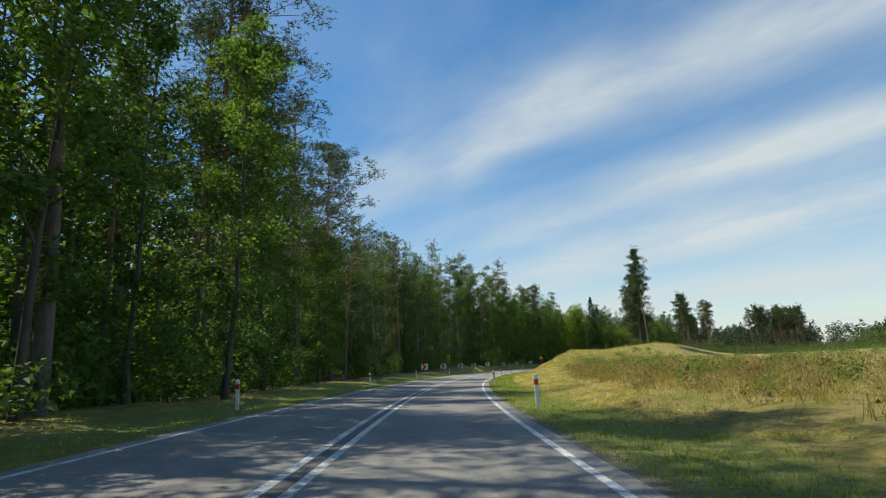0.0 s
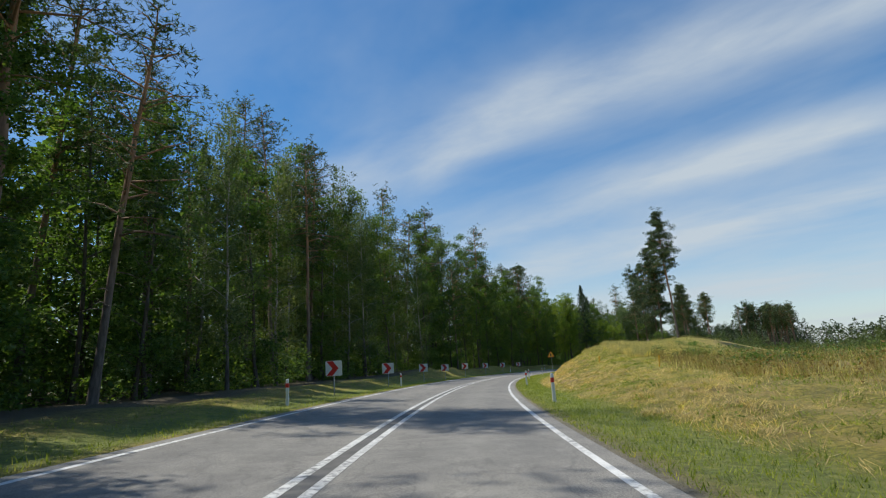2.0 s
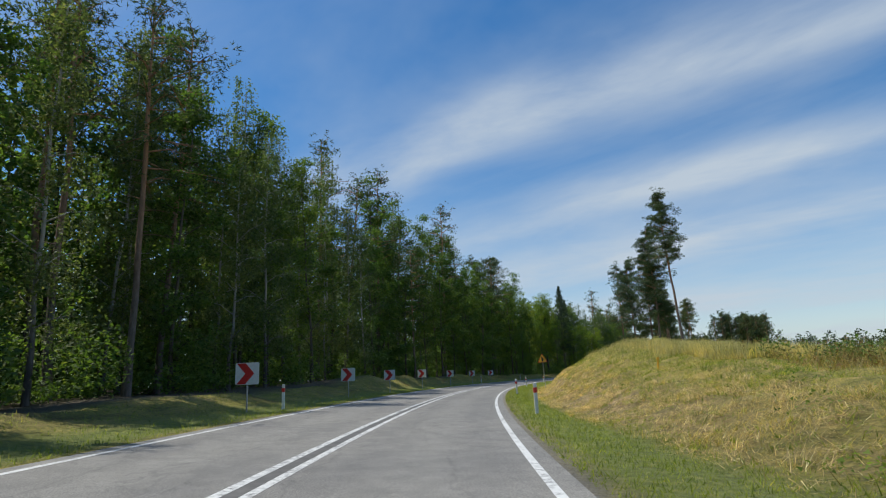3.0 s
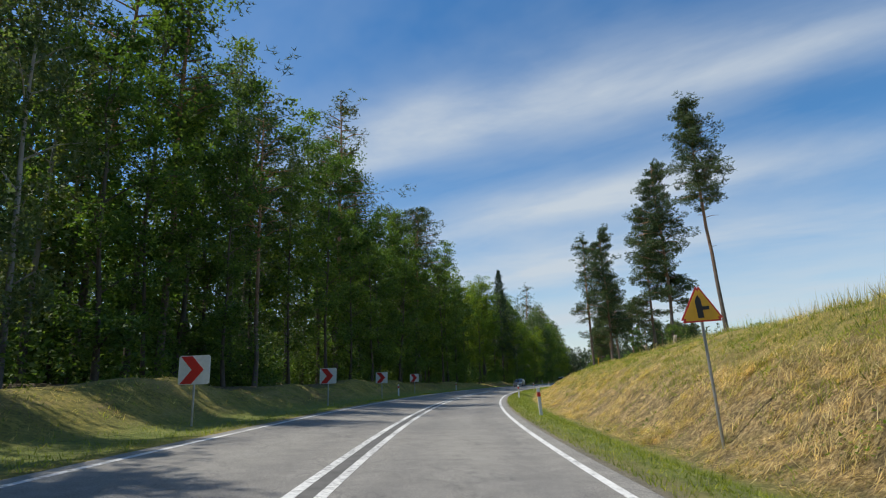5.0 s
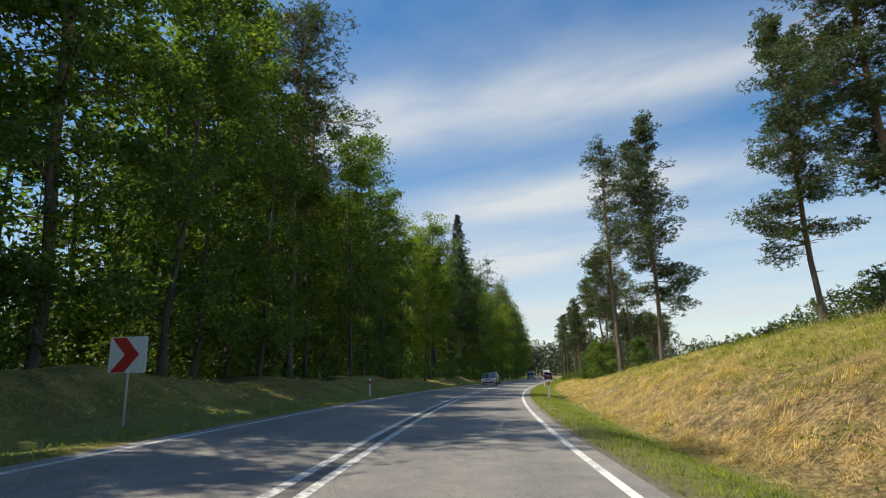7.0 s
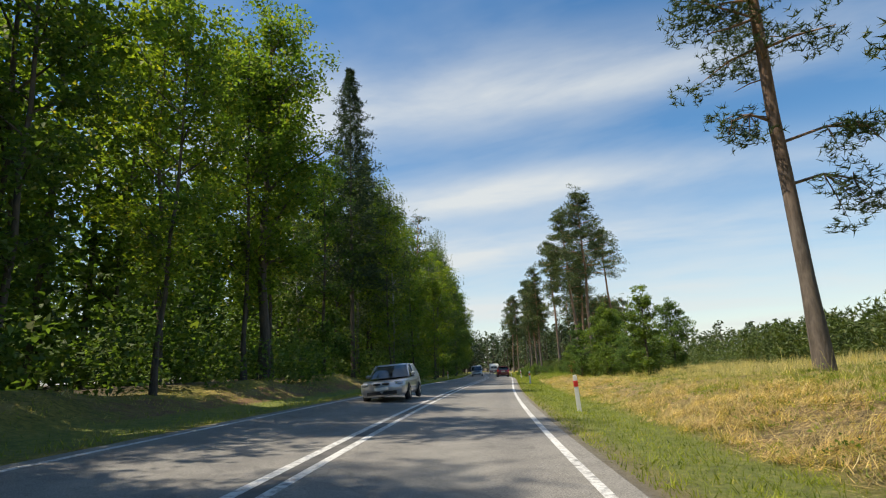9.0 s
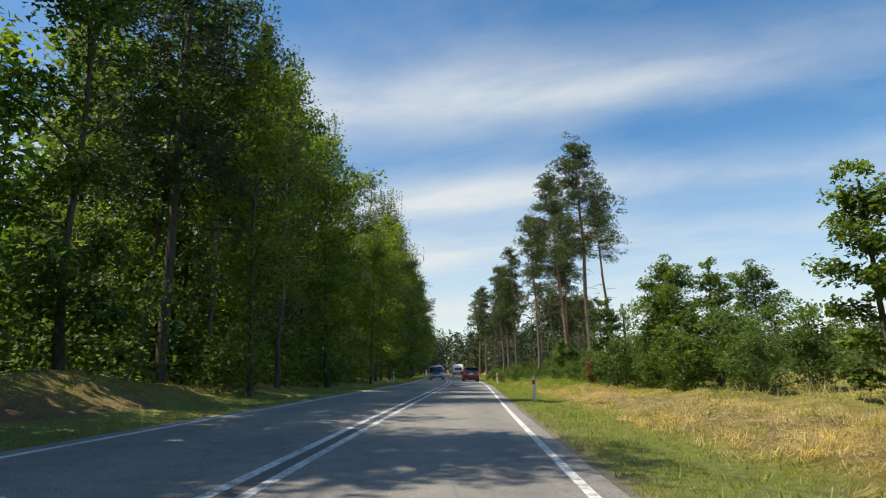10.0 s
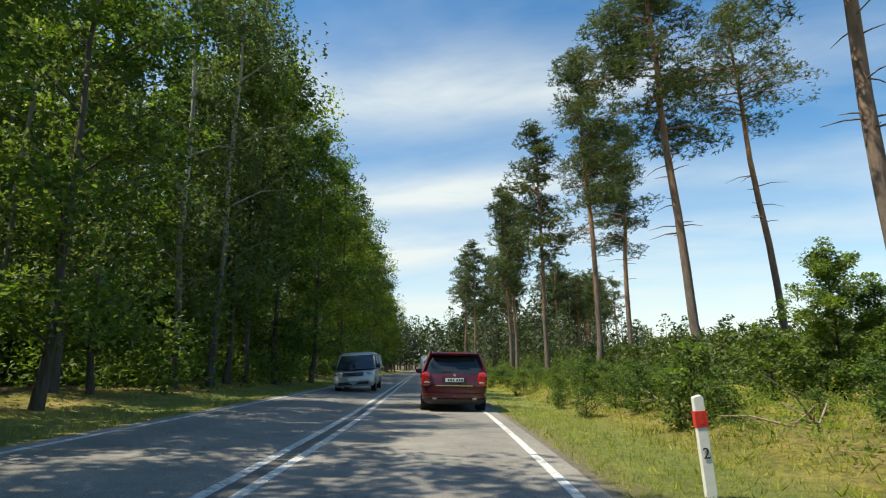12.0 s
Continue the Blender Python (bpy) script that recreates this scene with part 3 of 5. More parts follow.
def pine(seed, H, base, reach, tufts, size=.30, dead=8, limbs=30, spikes=5, thin=.15, stout=1.0, low=(), bent=.08):
    """A pine: uneven limbs, each ending in several flat drooping clumps of needles."""
    rng = np.random.default_rng(seed)
    z = np.linspace(0, H * .97, 10)
    sway = np.cumsum(rng.normal(0, bent, (10, 2)), axis=0) * H / 25
    spine = np.c_[sway - sway[0], z]
    pieces = [tube(spine, stout * np.interp(z, [0, .8, H * .6, H], [.27, .20, .13, .03]), 8)]
    clumps = []
    for k in range(limbs):
        u = max(0.0, (k + rng.uniform(-.4, 1.2)) / limbs) ** .9
        u = min(u, 1.0)
        h = base + (H - base) * u
        r = reach * (.45 + .55 * math.sin(math.pi * min(1, .22 + .70 * u))) * (1 - .55 * u ** 3) * rng.choice((.55, .75, .9, 1.0, 1.12)) * rng.uniform(.85, 1.1)
        w = rng.uniform(0, 2 * math.pi)
        p0 = np.array([np.interp(h * .96, z, spine[:, 0]), np.interp(h * .96, z, spine[:, 1]), h * .96])
        rise = rng.uniform(-.25, .30) + .35 * u
        tip = p0 + (math.cos(w) * r, math.sin(w) * r, r * rise)
        bend = (p0 + tip) / 2 + (0, 0, r * rng.uniform(-.05, .16))
        pieces.append(tube([p0, bend, tip], [.065, .045, .012], 4))
        for j in range(5):
            q = rng.uniform(.30, 1.1)
            c = p0 + (tip - p0) * q + rng.normal(0, .24 * r * (.5 + q * .5), 3) * (1, 1, .55)
            clumps.append((c, rng.uniform(.5, 1.15) * (.6 + .4 * r / reach)))
            if j == 4:
                pieces.append(tube([bend, (bend + c) / 2 + (0, 0, .05), c], [.035, .025, .008], 4))
    for h, w, r, sag in low:                            # single limbs below the crown, drooping at the end
        p0 = np.array([np.interp(h, z, spine[:, 0]), np.interp(h, z, spine[:, 1]), h])
        out = np.array([math.cos(radians(w)), math.sin(radians(w)), 0.0])
        way = [p0, p0 + out * r * .45 + (0, 0, .35), p0 + out * r * .8 + (0, 0, .15), p0 + out * r * .95 - (0, 0, sag)]
        pieces.append(tube(way, [.06, .045, .03, .01], 5))
        for j in range(11):
            q = rng.uniform(.5, 1.05)
            c = p0 + out * r * q + (0, 0, .2 - sag * 1.3 * rng.random()) + rng.normal(0, .22, 3)
            clumps.append((c, rng.uniform(.42, .70)))
            pieces.append(tube([way[1 + j % 2], (way[1 + j % 2] + c) / 2 + (0, 0, .1), c], [.025, .018, .006], 4))
    for k in range(5):
        clumps.append((spine[-1] + rng.normal(0, (.5, .5, .6), 3), .6))
    weight = np.array([r ** 2 for _, r in clumps])
    counts = np.maximum(4, (tufts * weight / weight.sum()).astype(int))
    cs = []
    for (c, r), n in zip(clumps, counts):
        g = rng.normal(size=(n, 3))
        g /= np.linalg.norm(g, axis=1)[:, None]
        g *= rng.uniform(.2, 1, (n, 1)) ** .5 * r
        cs.append(c + g * (1.1, 1.1, .58))
    for k in range(dead):
        h = rng.uniform(base * .5, base * 1.05)
        w, r = rng.uniform(0, 6.3), rng.uniform(.5, 2.1)
        p0 = np.array([np.interp(h, z, spine[:, 0]), np.interp(h, z, spine[:, 1]), h])
        pieces.append(tube([p0, p0 + (math.cos(w) * r * .5, math.sin(w) * r * .5, .05), p0 + (math.cos(w) * r, math.sin(w) * r, -.2 * r + .2)], [.035, .025, .008], 4))
    return joined(pieces), tuft_tris(rng, np.concatenate(cs), size, spikes, .3, thin)


def spruce(seed, H, base, reach, tufts, size=.42):
    """A pointed spruce with drooping whorls."""
    rng = np.random.default_rng(seed)
    z = np.linspace(0, H * .98, 7)
    spine = np.c_[np.zeros((7, 2)), z]
    pieces = [tube(spine, np.interp(z, [0, H], [.2, .02]), 6)]
    u = rng.uniform(0, 1, tufts) ** 1.35
    w = rng.uniform(0, 2 * np.pi, tufts)
    whorl = .5 + .5 * np.sin(u * 85 + 2.4 * np.sin(w * 2))
    r = (reach * (1 - u) ** .72 + .12) * (.5 + .5 * rng.uniform(0, 1, tufts) ** .6) * (.42 + .58 * whorl ** 1.5) * (1 + .35 * np.sin(w * 3 + u * 31))
    c = np.c_[np.cos(w) * r, np.sin(w) * r, base + (H - base) * u - r * .22]
    return joined(pieces), tuft_tris(rng, c, size, 6, -.05, .085)


# ---- the stock of trees: a few of each kind, built once ----
STOCK = {}


def stock(kind, made):
    STOCK[kind] = [[t, False] for t in made]


stock("pine", [tree("pine_tree", "tall pine with a bare reddish upper trunk", "tree", BARK_PINE, NEEDLE, *pine(s, H, b, r, n, .30, 8, 34, 6, .10))
               for s, H, b, r, n in ((1, 26, 12.5, 3.3, 1150), (2, 24, 10, 3.1, 1050), (3, 28, 14, 3.5, 1150), (4, 22, 8, 3.0, 1050))])
stock("far_pine", [tree("pine_tree", "far pine in a stand beyond the field", "tree", BARK_PINE, NEEDLE, *pine(s, H, b, r, n, .46, 6, 30, 5, .13, 1.2))
                    for s, H, b, r, n in ((17, 23, 13.5, 2.8, 900), (18, 22, 12.0, 3.0, 900))])
stock("edge_pine", [tree("pine_tree", "tall pine with a broad layered crown over the forest", "tree", BARK_PINE, NEEDLE, *pine(s, H, b, r, n, .26, 10, 46, 8, .075))
                    for s, H, b, r, n in ((5, 26, 12.0, 4.7, 6400), (6, 27, 13.5, 4.2, 5600))])
stock("lone_pine", [tree("pine_tree", "lone tall pine with layered dark crown", "tree", BARK_PINE, NEEDLE, *pine(s, H, b, r, n, z, dd, lm, k, w, 1.25 if s in (13, 14, 16) else 1.1,
                                                                                                                                    ((6.1, 225, 2.8, 1.3), (7.6, 205, 3.2, .6), (8.4, 40, 1.7, .4)) if s == 13 else (), .04 if s == 13 else .08))
                    for s, H, b, r, n, z, dd, k, w, lm in ((11, 27, 14.0, 2.5, 7600, .25, 3, 8, .085, 52), (12, 25, 6.5, 3.3, 11500, .26, 4, 7, .10, 70), (13, 27, 11.2, 3.4, 6800, .23, 3, 8, .085, 48), (14, 26, 13.0, 3.3, 7600, .26, 18, 7, .095, 48),
                                                          (15, 24, 10.5, 2.8, 3300, .36, 16, 6, .11, 44), (16, 27, 18.0, 3.6, 4200, .26, 12, 7, .085, 40))])
stock("leafy", [tree("deciduous_tree", "dense green deciduous tree at the forest's edge", "tree", BARK_DARK, LEAF, *broadleaf(s, H, b, r, n, z, .135))
                for s, H, b, r, n, z in ((21, 19, 1.2, 3.8, 10500, .19), (22, 21, 2.4, 4.0, 10800, .195), (23, 17, 1.0, 3.6, 10000, .185), (24, 23, 3.6, 4.2, 10800, .20))])
stock("lime", [tree("maple_tree", "light green broad-leaved tree at the forest's edge", "tree", BARK_DARK, LEAF_LIME, *broadleaf(s, H, b, r, n, z, .12))
               for s, H, b, r, n, z in ((31, 17, 2.6, 4.0, 9600, .195), (32, 19, 4.2, 4.2, 9600, .20))])
stock("birch", [tree("birch_tree", "slender birch with drooping grey-green leaves", "tree", BARK_BIRCH, LEAF_BIRCH, *broadleaf(s, H, b, r, n, z, .12, .7, .8))
                for s, H, b, r, n, z in ((41, 22, 3.0, 3.2, 10500, .155), (42, 20, 2.6, 3.0, 10000, .155))])
stock("oak", [tree("oak_tree", "stout dark-trunked tree with light green leaves", "tree", BARK_DARK, LEAF_LIME, *broadleaf(33, 23, 6.6, 5.2, 17000, .20, .29))])
stock("spruce", [tree("spruce_tree", "dark pointed spruce among the forest's trees", "tree", BARK_DARK, NEEDLE_DARK, *spruce(s, H, b, r, n, .25))
                 for s, H, b, r, n in ((51, 25, 7.0, 4.0, 9000),)])
stock("bush", [tree("bush", "leafy green bush beside the road", "bush", BARK_DARK, LEAF, *broadleaf(s, H, b, r, n, z, .04))
               for s, H, b, r, n, z in ((61, 3.0, .1, 1.5, 2700, .115), (62, 2.3, .1, 1.4, 2200, .11))])
stock("sapling", [tree("sapling", "young green oak standing in the hedge", "tree", BARK_DARK, LEAF, *broadleaf(s, H, b, r, n, z, .07, .1))
                  for s, H, b, r, n, z in ((71, 7.0, .4, 2.3, 15000, .13), (72, 4.9, .3, 1.3, 8600, .10))])


def plant(kind, which, x, y, size=1.0, turn=0.0, lean=0.0, label="", sink=.06):
    slot = STOCK[kind][which % len(STOCK[kind])]
    s, d = across(x, y)
    m = pose(x, y, float(height(s, d)) - sink, lean, 0, turn)
    if not slot[1]:
        slot[1] = True
        slot[0].matrix_basis = m @ Matrix.Diagonal((size, size, size, 1))
        ob = slot[0]
    else:
        k = size / slot[0].scale[2]
        ob = copy_thing(slot[0], m @ Matrix.Diagonal((k * (.92 + .16 * abs(math.sin(turn))), k, k, 1)))
    return tagged(ob, label)


# ---- lone trees on the right ----
for kind, which, x, y, size, turn, lean in (
        ("lone_pine", 0, 53.1, 161.4, 1.02, 255, 2.2), ("lone_pine", 1, 54.0, 171.6, 1.0, 40, 0), ("lone_pine", 1, 55.5, 177.5, .86, 160, 0),
        ("lone_pine", 1, 60.6, 198.0, 1.06, 0, 0), ("lone_pine", 2, 61.0, 205.0, 1.0, 110, 0),
        ("lone_pine", 3, 101.9, 265.9, 1.15, 30, 0), ("lone_pine", 3, 110.2, 278.5, 1.18, 240, 4.0), ("lone_pine", 5, 119.0, 278.8, 1.02, 240, 3.5),
        ("lone_pine", 3, 112.5, 289.2, 1.05, 110, 0), ("lone_pine", 4, 111.9, 294.3, .93, 120, 0), ("lone_pine", 3, 128.0, 299.5, 1.08, 300, 0), ("lone_pine", 4, 119.2, 308.8, .92, 20, 0),
        ("lone_pine", 4, 124.0, 314.0, .98, 10, 0), ("lone_pine", 4, 131.0, 324.0, .95, 60, 0), ("lone_pine", 4, 134.0, 338.0, .95, 140, 0), ("lone_pine", 4, 141.0, 352.0, 1.0, 180, 0),
        ("lone_pine", 4, 140.0, 336.0, .92, 330, 0), ("lone_pine", 4, 146.0, 350.0, .95, 75, 0)):
    plant(kind, which, x, y, size, turn, lean)
rng = np.random.default_rng(5)
for k in range(29):                                     # a stand of pines across the field
    u = (k + rng.uniform(0, .8)) / 29
    plant("far_pine", k, 194 + 42 * u + rng.normal(0, 2), 390 + 15 * u + rng.normal(0, 6), rng.uniform(1.28, 1.42), rng.uniform(0, 360))

# ---- the forest along the left ----
EDGE = ((-60, 8.6), (30, 8.8), (54, 12.0), (64, 14.5), (98, 14.2), (118, 13.4), (130, 12.4), (148, 12.0), (160, 10.4), (195, 9.4), (212, 8.2), (235, 6.9), (300, 6.7), (460, 6.6))


def edge(y):
    return float(np.interp(y, [e[0] for e in EDGE], [e[1] for e in EDGE]))


MIX = ((-60, "pine pine leafy pine"), (48, "birch leafy pine leafy birch"), (105, "leafy birch leafy leafy"), (140, "leafy pine leafy birch"),
       (160, "pine leafy pine leafy"), (182, "leafy leafy lime leafy"), (200, "lime lime leafy lime"), (232, "leafy lime leafy birch"), (258, "birch leafy lime leafy"), (300, "leafy birch lime pine"), (600, "pine"))


def kinds(y):
    return [m for a, m in MIX if a <= y][-1].split()


TALL_AT = ((-60, .92), (40, .92), (70, 1.0), (90, 1.02), (110, 1.02), (123, 1.04), (131, 1.2), (172, 1.2), (190, 1.02), (205, 1.06), (232, 1.06), (240, 1.16), (257, 1.12), (268, 1.0), (274, .78), (279, .78), (282, 1.06), (300, 1.22), (420, 1.3))     # how high the canopy stands
rng = np.random.default_rng(8)
for row, (off, gap, lo, hi) in enumerate(((0.0, 4.4, .70, .95), (3.4, 4.6, .9, 1.1), (7.2, 7.5, 1.0, 1.16))):
    y = -28.0
    while y < 400:
        g = gap * (1 if y < 195 else 1.25 if y < 290 else 1.6) * rng.uniform(.75, 1.3)
        y += g * math.cos(radians(course(station(y))))
        kind = kinds(y)[int(rng.integers(0, 4)) if len(kinds(y)) > 1 else 0]
        if row == 0 and kind == "pine" and rng.random() < .75:
            kind = "leafy"
        if row == 2 and rng.random() < .3 and kind != "pine":
            kind = "pine"
        x, yy = beside(station(y), -(edge(y) + off + rng.normal(0, .7)))
        tall = np.interp(y, [v[0] for v in TALL_AT], [v[1] for v in TALL_AT]) if row or y > 235 else 1.0
        which, size, turn, lean = int(rng.integers(0, 9)), rng.uniform(lo, hi) * tall, rng.uniform(0, 360), rng.normal(0, 2.2)
        if row == 0 and (213 < y < 229 or 277 < y < 281):   # open before the stout trunk and the birches
            continue
        plant(kind, which, x, yy, size * (.9 if kind == "pine" and row else 1), turn, lean)
for y, d, size in ((11, -8.6, 1.08), (17, -9.1, 1.12), (33, -11.0, 1.06), (42, -12.6, 1.06), (53, -14.0, 1.05), (196, -15.0, 1.2), (140, -15, 1.05)):
    x, yy = beside(station(y), d)
    plant("edge_pine" if y in (17, 33, 42) else "pine", int(y) % 3, x, yy, size, 37 * y, label="tall pine rising over the forest's edge")
plant("edge_pine", 0, 26.0, 189.0, 1.0, 70)
plant("edge_pine", 1, 22.3, 192.5, .98, 200)
plant("birch", 0, 5.4, 152.7, 1.25, 10, label="tall birch with drooping grey-green leaves")
plant("birch", 1, -10.6, 110.8, 1.32, 80, label="tall birch with drooping grey-green leaves")
plant("birch", 0, -7.7, 114.8, 1.22, 150, label="tall birch with drooping grey-green leaves")
plant("birch", 1, -11.5, 104.0, 1.28, 220, label="tall birch with drooping grey-green leaves")
plant("leafy", 3, -15.7, 102.0, 1.08, 120)
plant("edge_pine", 0, -12.2, 65.3, 1.1, 140, label="tall pine with a broad crown rising over the forest's edge")
plant("leafy", 3, 13.5, 171.0, 1.22, 30)
for x, y, size, turn in ((82.9, 281.6, 1.12, 40), (84.6, 284.4, 1.2, 190), (79.4, 276.4, 1.05, 300), (87.0, 289.0, 1.1, 100)):
    plant("birch", turn, x, y, size, turn, label="tall birch with pale trunk and drooping grey-green leaves")
plant("oak", 0, 46.9, 225.2, 1.0, 20)
for x, y, size in ((55.2, 237.2, 1.05), (30.0, 213.0, .8), (60.5, 250.0, .95)):
    plant("spruce", 0, x, y, size, 40 * size)


# ---- stuff that nobody could count ----
def scatter(name, verts_faces, mats, label, category, index=None):
    return tagged(new(name, np_mesh(name, *verts_faces, mats, index=index)), label, category, kind="stuff")


def spread(rng, n, y0, y1, d0, d1, power=1.0):
    """Random places along the road between two stretches: s and d."""
    s = rng.uniform(station(y0), station(y1), n)
    d = d0 + (d1 - d0) * rng.uniform(0, 1, n) ** power
    return s, d


def on_ground(s, d, lift=0.0):
    xy = beside(s, d)
    return np.concatenate([xy, (height(s, d) + lift)[..., None]], -1)


def undergrowth():
    """Shrubs and young trees under the forest's edge and inside it, in loose mounds."""
    rng = np.random.default_rng(17)
    cs = []
    for k in range(1200):
        y = rng.uniform(-20, 330)
        s = station(y)
        deep = k % 2
        d = -(edge(y) + (rng.uniform(-.8, 5.5) if not deep else rng.uniform(5, 26)))
        c = on_ground(np.array([s]), np.array([d]))[0]
        h, r = (rng.uniform(.6, 3.6), rng.uniform(.6, 1.6)) if not deep else (rng.uniform(2.5, 8.0), rng.uniform(1.4, 2.6))
        n = int(170 * r * (.6 + h * .3)) if not deep else 400
        g = rng.normal(size=(n, 3))
        g /= np.linalg.norm(g, axis=1)[:, None]
        g *= rng.uniform(.3, 1, (n, 1)) ** .5
        v, f = leaf_tris(rng, c + g * (r, r, h * .55) + (0, 0, h * .5), .20 if not deep else .36)
        cs.append((v, f))
    return joined(cs)


scatter("undergrowth", undergrowth(), [LEAF], "shady leafy undergrowth at the forest's edge", "undergrowth")


def interior():
    """The deeper forest: trunks and canopy past the first rows."""
    rng = np.random.default_rng(23)
    cs, stems = [], []
    for k in range(680):
        y = rng.uniform(-40, 430)
        d = -(edge(y) + 9 + 46 * rng.random() ** 1.2)
        c = on_ground(np.array([station(y)]), np.array([d]), -.1)[0]
        H = rng.uniform(17, 25)
        stems.append(tube([c, c + (rng.normal(0, .2), rng.normal(0, .2), H * .5), c + (0, 0, H)], [.17, .12, .03], 5))
        n = 430
        u = rng.uniform(.06, 1, n) ** .8
        w = rng.uniform(0, 6.28, n)
        r = 3.2 * np.sin(np.pi * np.clip(.12 + .85 * u, 0, 1)) ** .6 * rng.uniform(.3, 1.1, n)
        cs.append(c + np.c_[np.cos(w) * r, np.sin(w) * r, H * u])
    return joined(stems), leaf_tris(rng, np.concatenate(cs), .70)


stems, canopy = interior()
scatter("forest_trunks", stems, [BARK_DARK], "dark trunks deep inside the forest", "forest")
scatter("forest_canopy", canopy, [LEAF], "dense canopy deep inside the forest", "forest")


def far_woods():
    """Woods along the horizon and where the road bends out of sight."""
    rng = np.random.default_rng(29)
    cs, fine, stems = [], [], []

    def one(x, y, H, wide, n, size):
        s, d = across(x, y)
        c = np.array((x, y, float(height(s, d))))
        u = rng.uniform(.12, 1, n)
        w = rng.uniform(0, 6.28, n)
        r = wide * np.sin(np.pi * np.clip(.2 + .78 * u, 0, 1)) ** .6 * rng.uniform(.3, 1.1, n)
        (cs if size > 1 else fine).append(c + np.c_[np.cos(w) * r, np.sin(w) * r, H * u])
        stems.append(tube([c, c + (0, 0, H * .5), c + (0, 0, H)], [.2, .14, .03], 4))

    for k in range(330):
        a = rng.uniform(-22, 100)
        r = rng.uniform(480, 620) if a < 15 else rng.uniform(330, 480)
        one(60 + r * math.sin(radians(a)), 120 + r * math.cos(radians(a)), rng.uniform(13, 20), 4.5, 70, 1.8)
    for k in range(260):
        a, r = radians(rng.uniform(20, 66)), rng.uniform(430, 540)
        one(2 + r * math.sin(a), 40 + r * math.cos(a), rng.uniform(14, 20), 4.5, 100, 1.6)
    for k in range(230):
        x, yy = beside(station(rng.uniform(-60, 420)), -rng.uniform(66, 120))
        one(x, yy, rng.uniform(15, 23), 4.5, 60, 1.6)
    for k in range(150):
        y = rng.uniform(375, 520)
        x, yy = beside(station(min(y, 440)), rng.choice([-1, 1]) * rng.uniform(9, 48))
        one(x, yy, rng.uniform(14, 21), 3.2, 300, .6)
    head, side = (math.sin(radians(28.4)), math.cos(radians(28.4))), (math.cos(radians(28.4)), -math.sin(radians(28.4)))
    foot = beside(station(272), 0.0)
    for k in range(320):
        t, e = rng.uniform(-75, 75), rng.uniform(190, 265)
        x, y = foot[0] + side[0] * t + head[0] * e, foot[1] + side[1] * t + head[1] * e
        if abs(across(x, y)[1]) > 6.5:
            one(x, y, rng.uniform(15, 22), 3.2, 300, .6)
    return joined(stems), joined([leaf_tris(rng, np.concatenate(cs), 1.35), leaf_tris(rng, np.concatenate(fine), .72)])


stems, canopy = far_woods()
scatter("far_woods_trunks", stems, [BARK_DARK], "far tree trunks along the horizon", "woods")
scatter("far_woods", canopy, [FAR_LEAF], "far green woods along the horizon", "woods")


def young_wood():
    """A close-grown young wood behind the field."""
    rng = np.random.default_rng(67)
    cs = []
    for k in range(620):
        c = on_ground(np.array([station(rng.uniform(115, 345))]), np.array([rng.uniform(84, 140)]))[0]
        n, H = 260, rng.uniform(7.0, 10.5)
        u = rng.uniform(0, 1, n)
        w, r = rng.uniform(0, 6.28, n), 1.9 * (1.05 - u ** 1.6) * rng.uniform(.3, 1.1, n)
        cs.append(c + np.c_[np.cos(w) * r, np.sin(w) * r, H * (.03 + .97 * u)])
    return leaf_tris(rng, np.concatenate(cs), .48, .1)


scatter("young_wood", young_wood(), [NEEDLE_YOUNG], "dark young wood behind the field", "woods")


def plantation():
    """A field of young pines, waist to twice head high."""
    rng = np.random.default_rng(31)
    cs, ds = [], []
    for k in range(2050):
        y = rng.uniform(188, 380)
        d = (26 if y < 246 else 16) + 90 * rng.random() ** 3.4
        c = on_ground(np.array([station(y)]), np.array([d]))[0]
        H = rng.uniform(2.7, 3.9) * (1 if d > 24 else .7)
        n = 60
        u = rng.uniform(0, 1, n) ** 1.1
        w = rng.uniform(0, 6.28, n)
        r = 1.45 * (1.04 - u ** 1.5) * rng.uniform(.25, 1.1, n)
        cs.append(c + np.c_[np.cos(w) * r, np.sin(w) * r, H * (.04 + .96 * u)])
    return tuft_tris(rng, np.concatenate(cs), .32, 3, .6, .16)


scatter("young_pines", plantation(), [NEEDLE_YOUNG], "dense plantation of young pines", "plantation")


def blades(rng, s, d, tall, wide, flat=.25):
    """Grass: one bent blade at each place."""
    p = on_ground(s, d, -.02)
    n = len(p)
    a = rng.normal(size=(n, 3)) * flat
    a[:, 2] = 1
    a /= np.linalg.norm(a, axis=1)[:, None]
    b = rng.normal(size=(n, 3))
    b[:, 2] = 0
    b /= np.linalg.norm(b, axis=1)[:, None]
    L = (tall * rng.uniform(.5, 1.3, n))[:, None]
    w = wide * rng.uniform(.6, 1.3, (n, 1))
    v = np.stack([p - b * w, p + b * w, p + a * L], 1)
    return v.reshape(-1, 3), np.arange(3 * n).reshape(n, 3)


def clumps(rng, n, many, y0, y1, d0, d1, tall, wide, size, flat, power=1.0):
    """Tufts: many blades close together round each of n places."""
    s, d = spread(rng, n, y0, y1, d0, d1, power)
    tall = np.repeat(tall * rng.uniform(.5, 1.4, n), many)
    s, d = np.repeat(s, many) + rng.normal(0, size, n * many), np.repeat(d, many) + rng.normal(0, size, n * many)
    d = np.where(np.abs(d) < 3.78, np.sign(d) * 3.78, d)
    return blades(rng, s, d, tall, wide, flat)


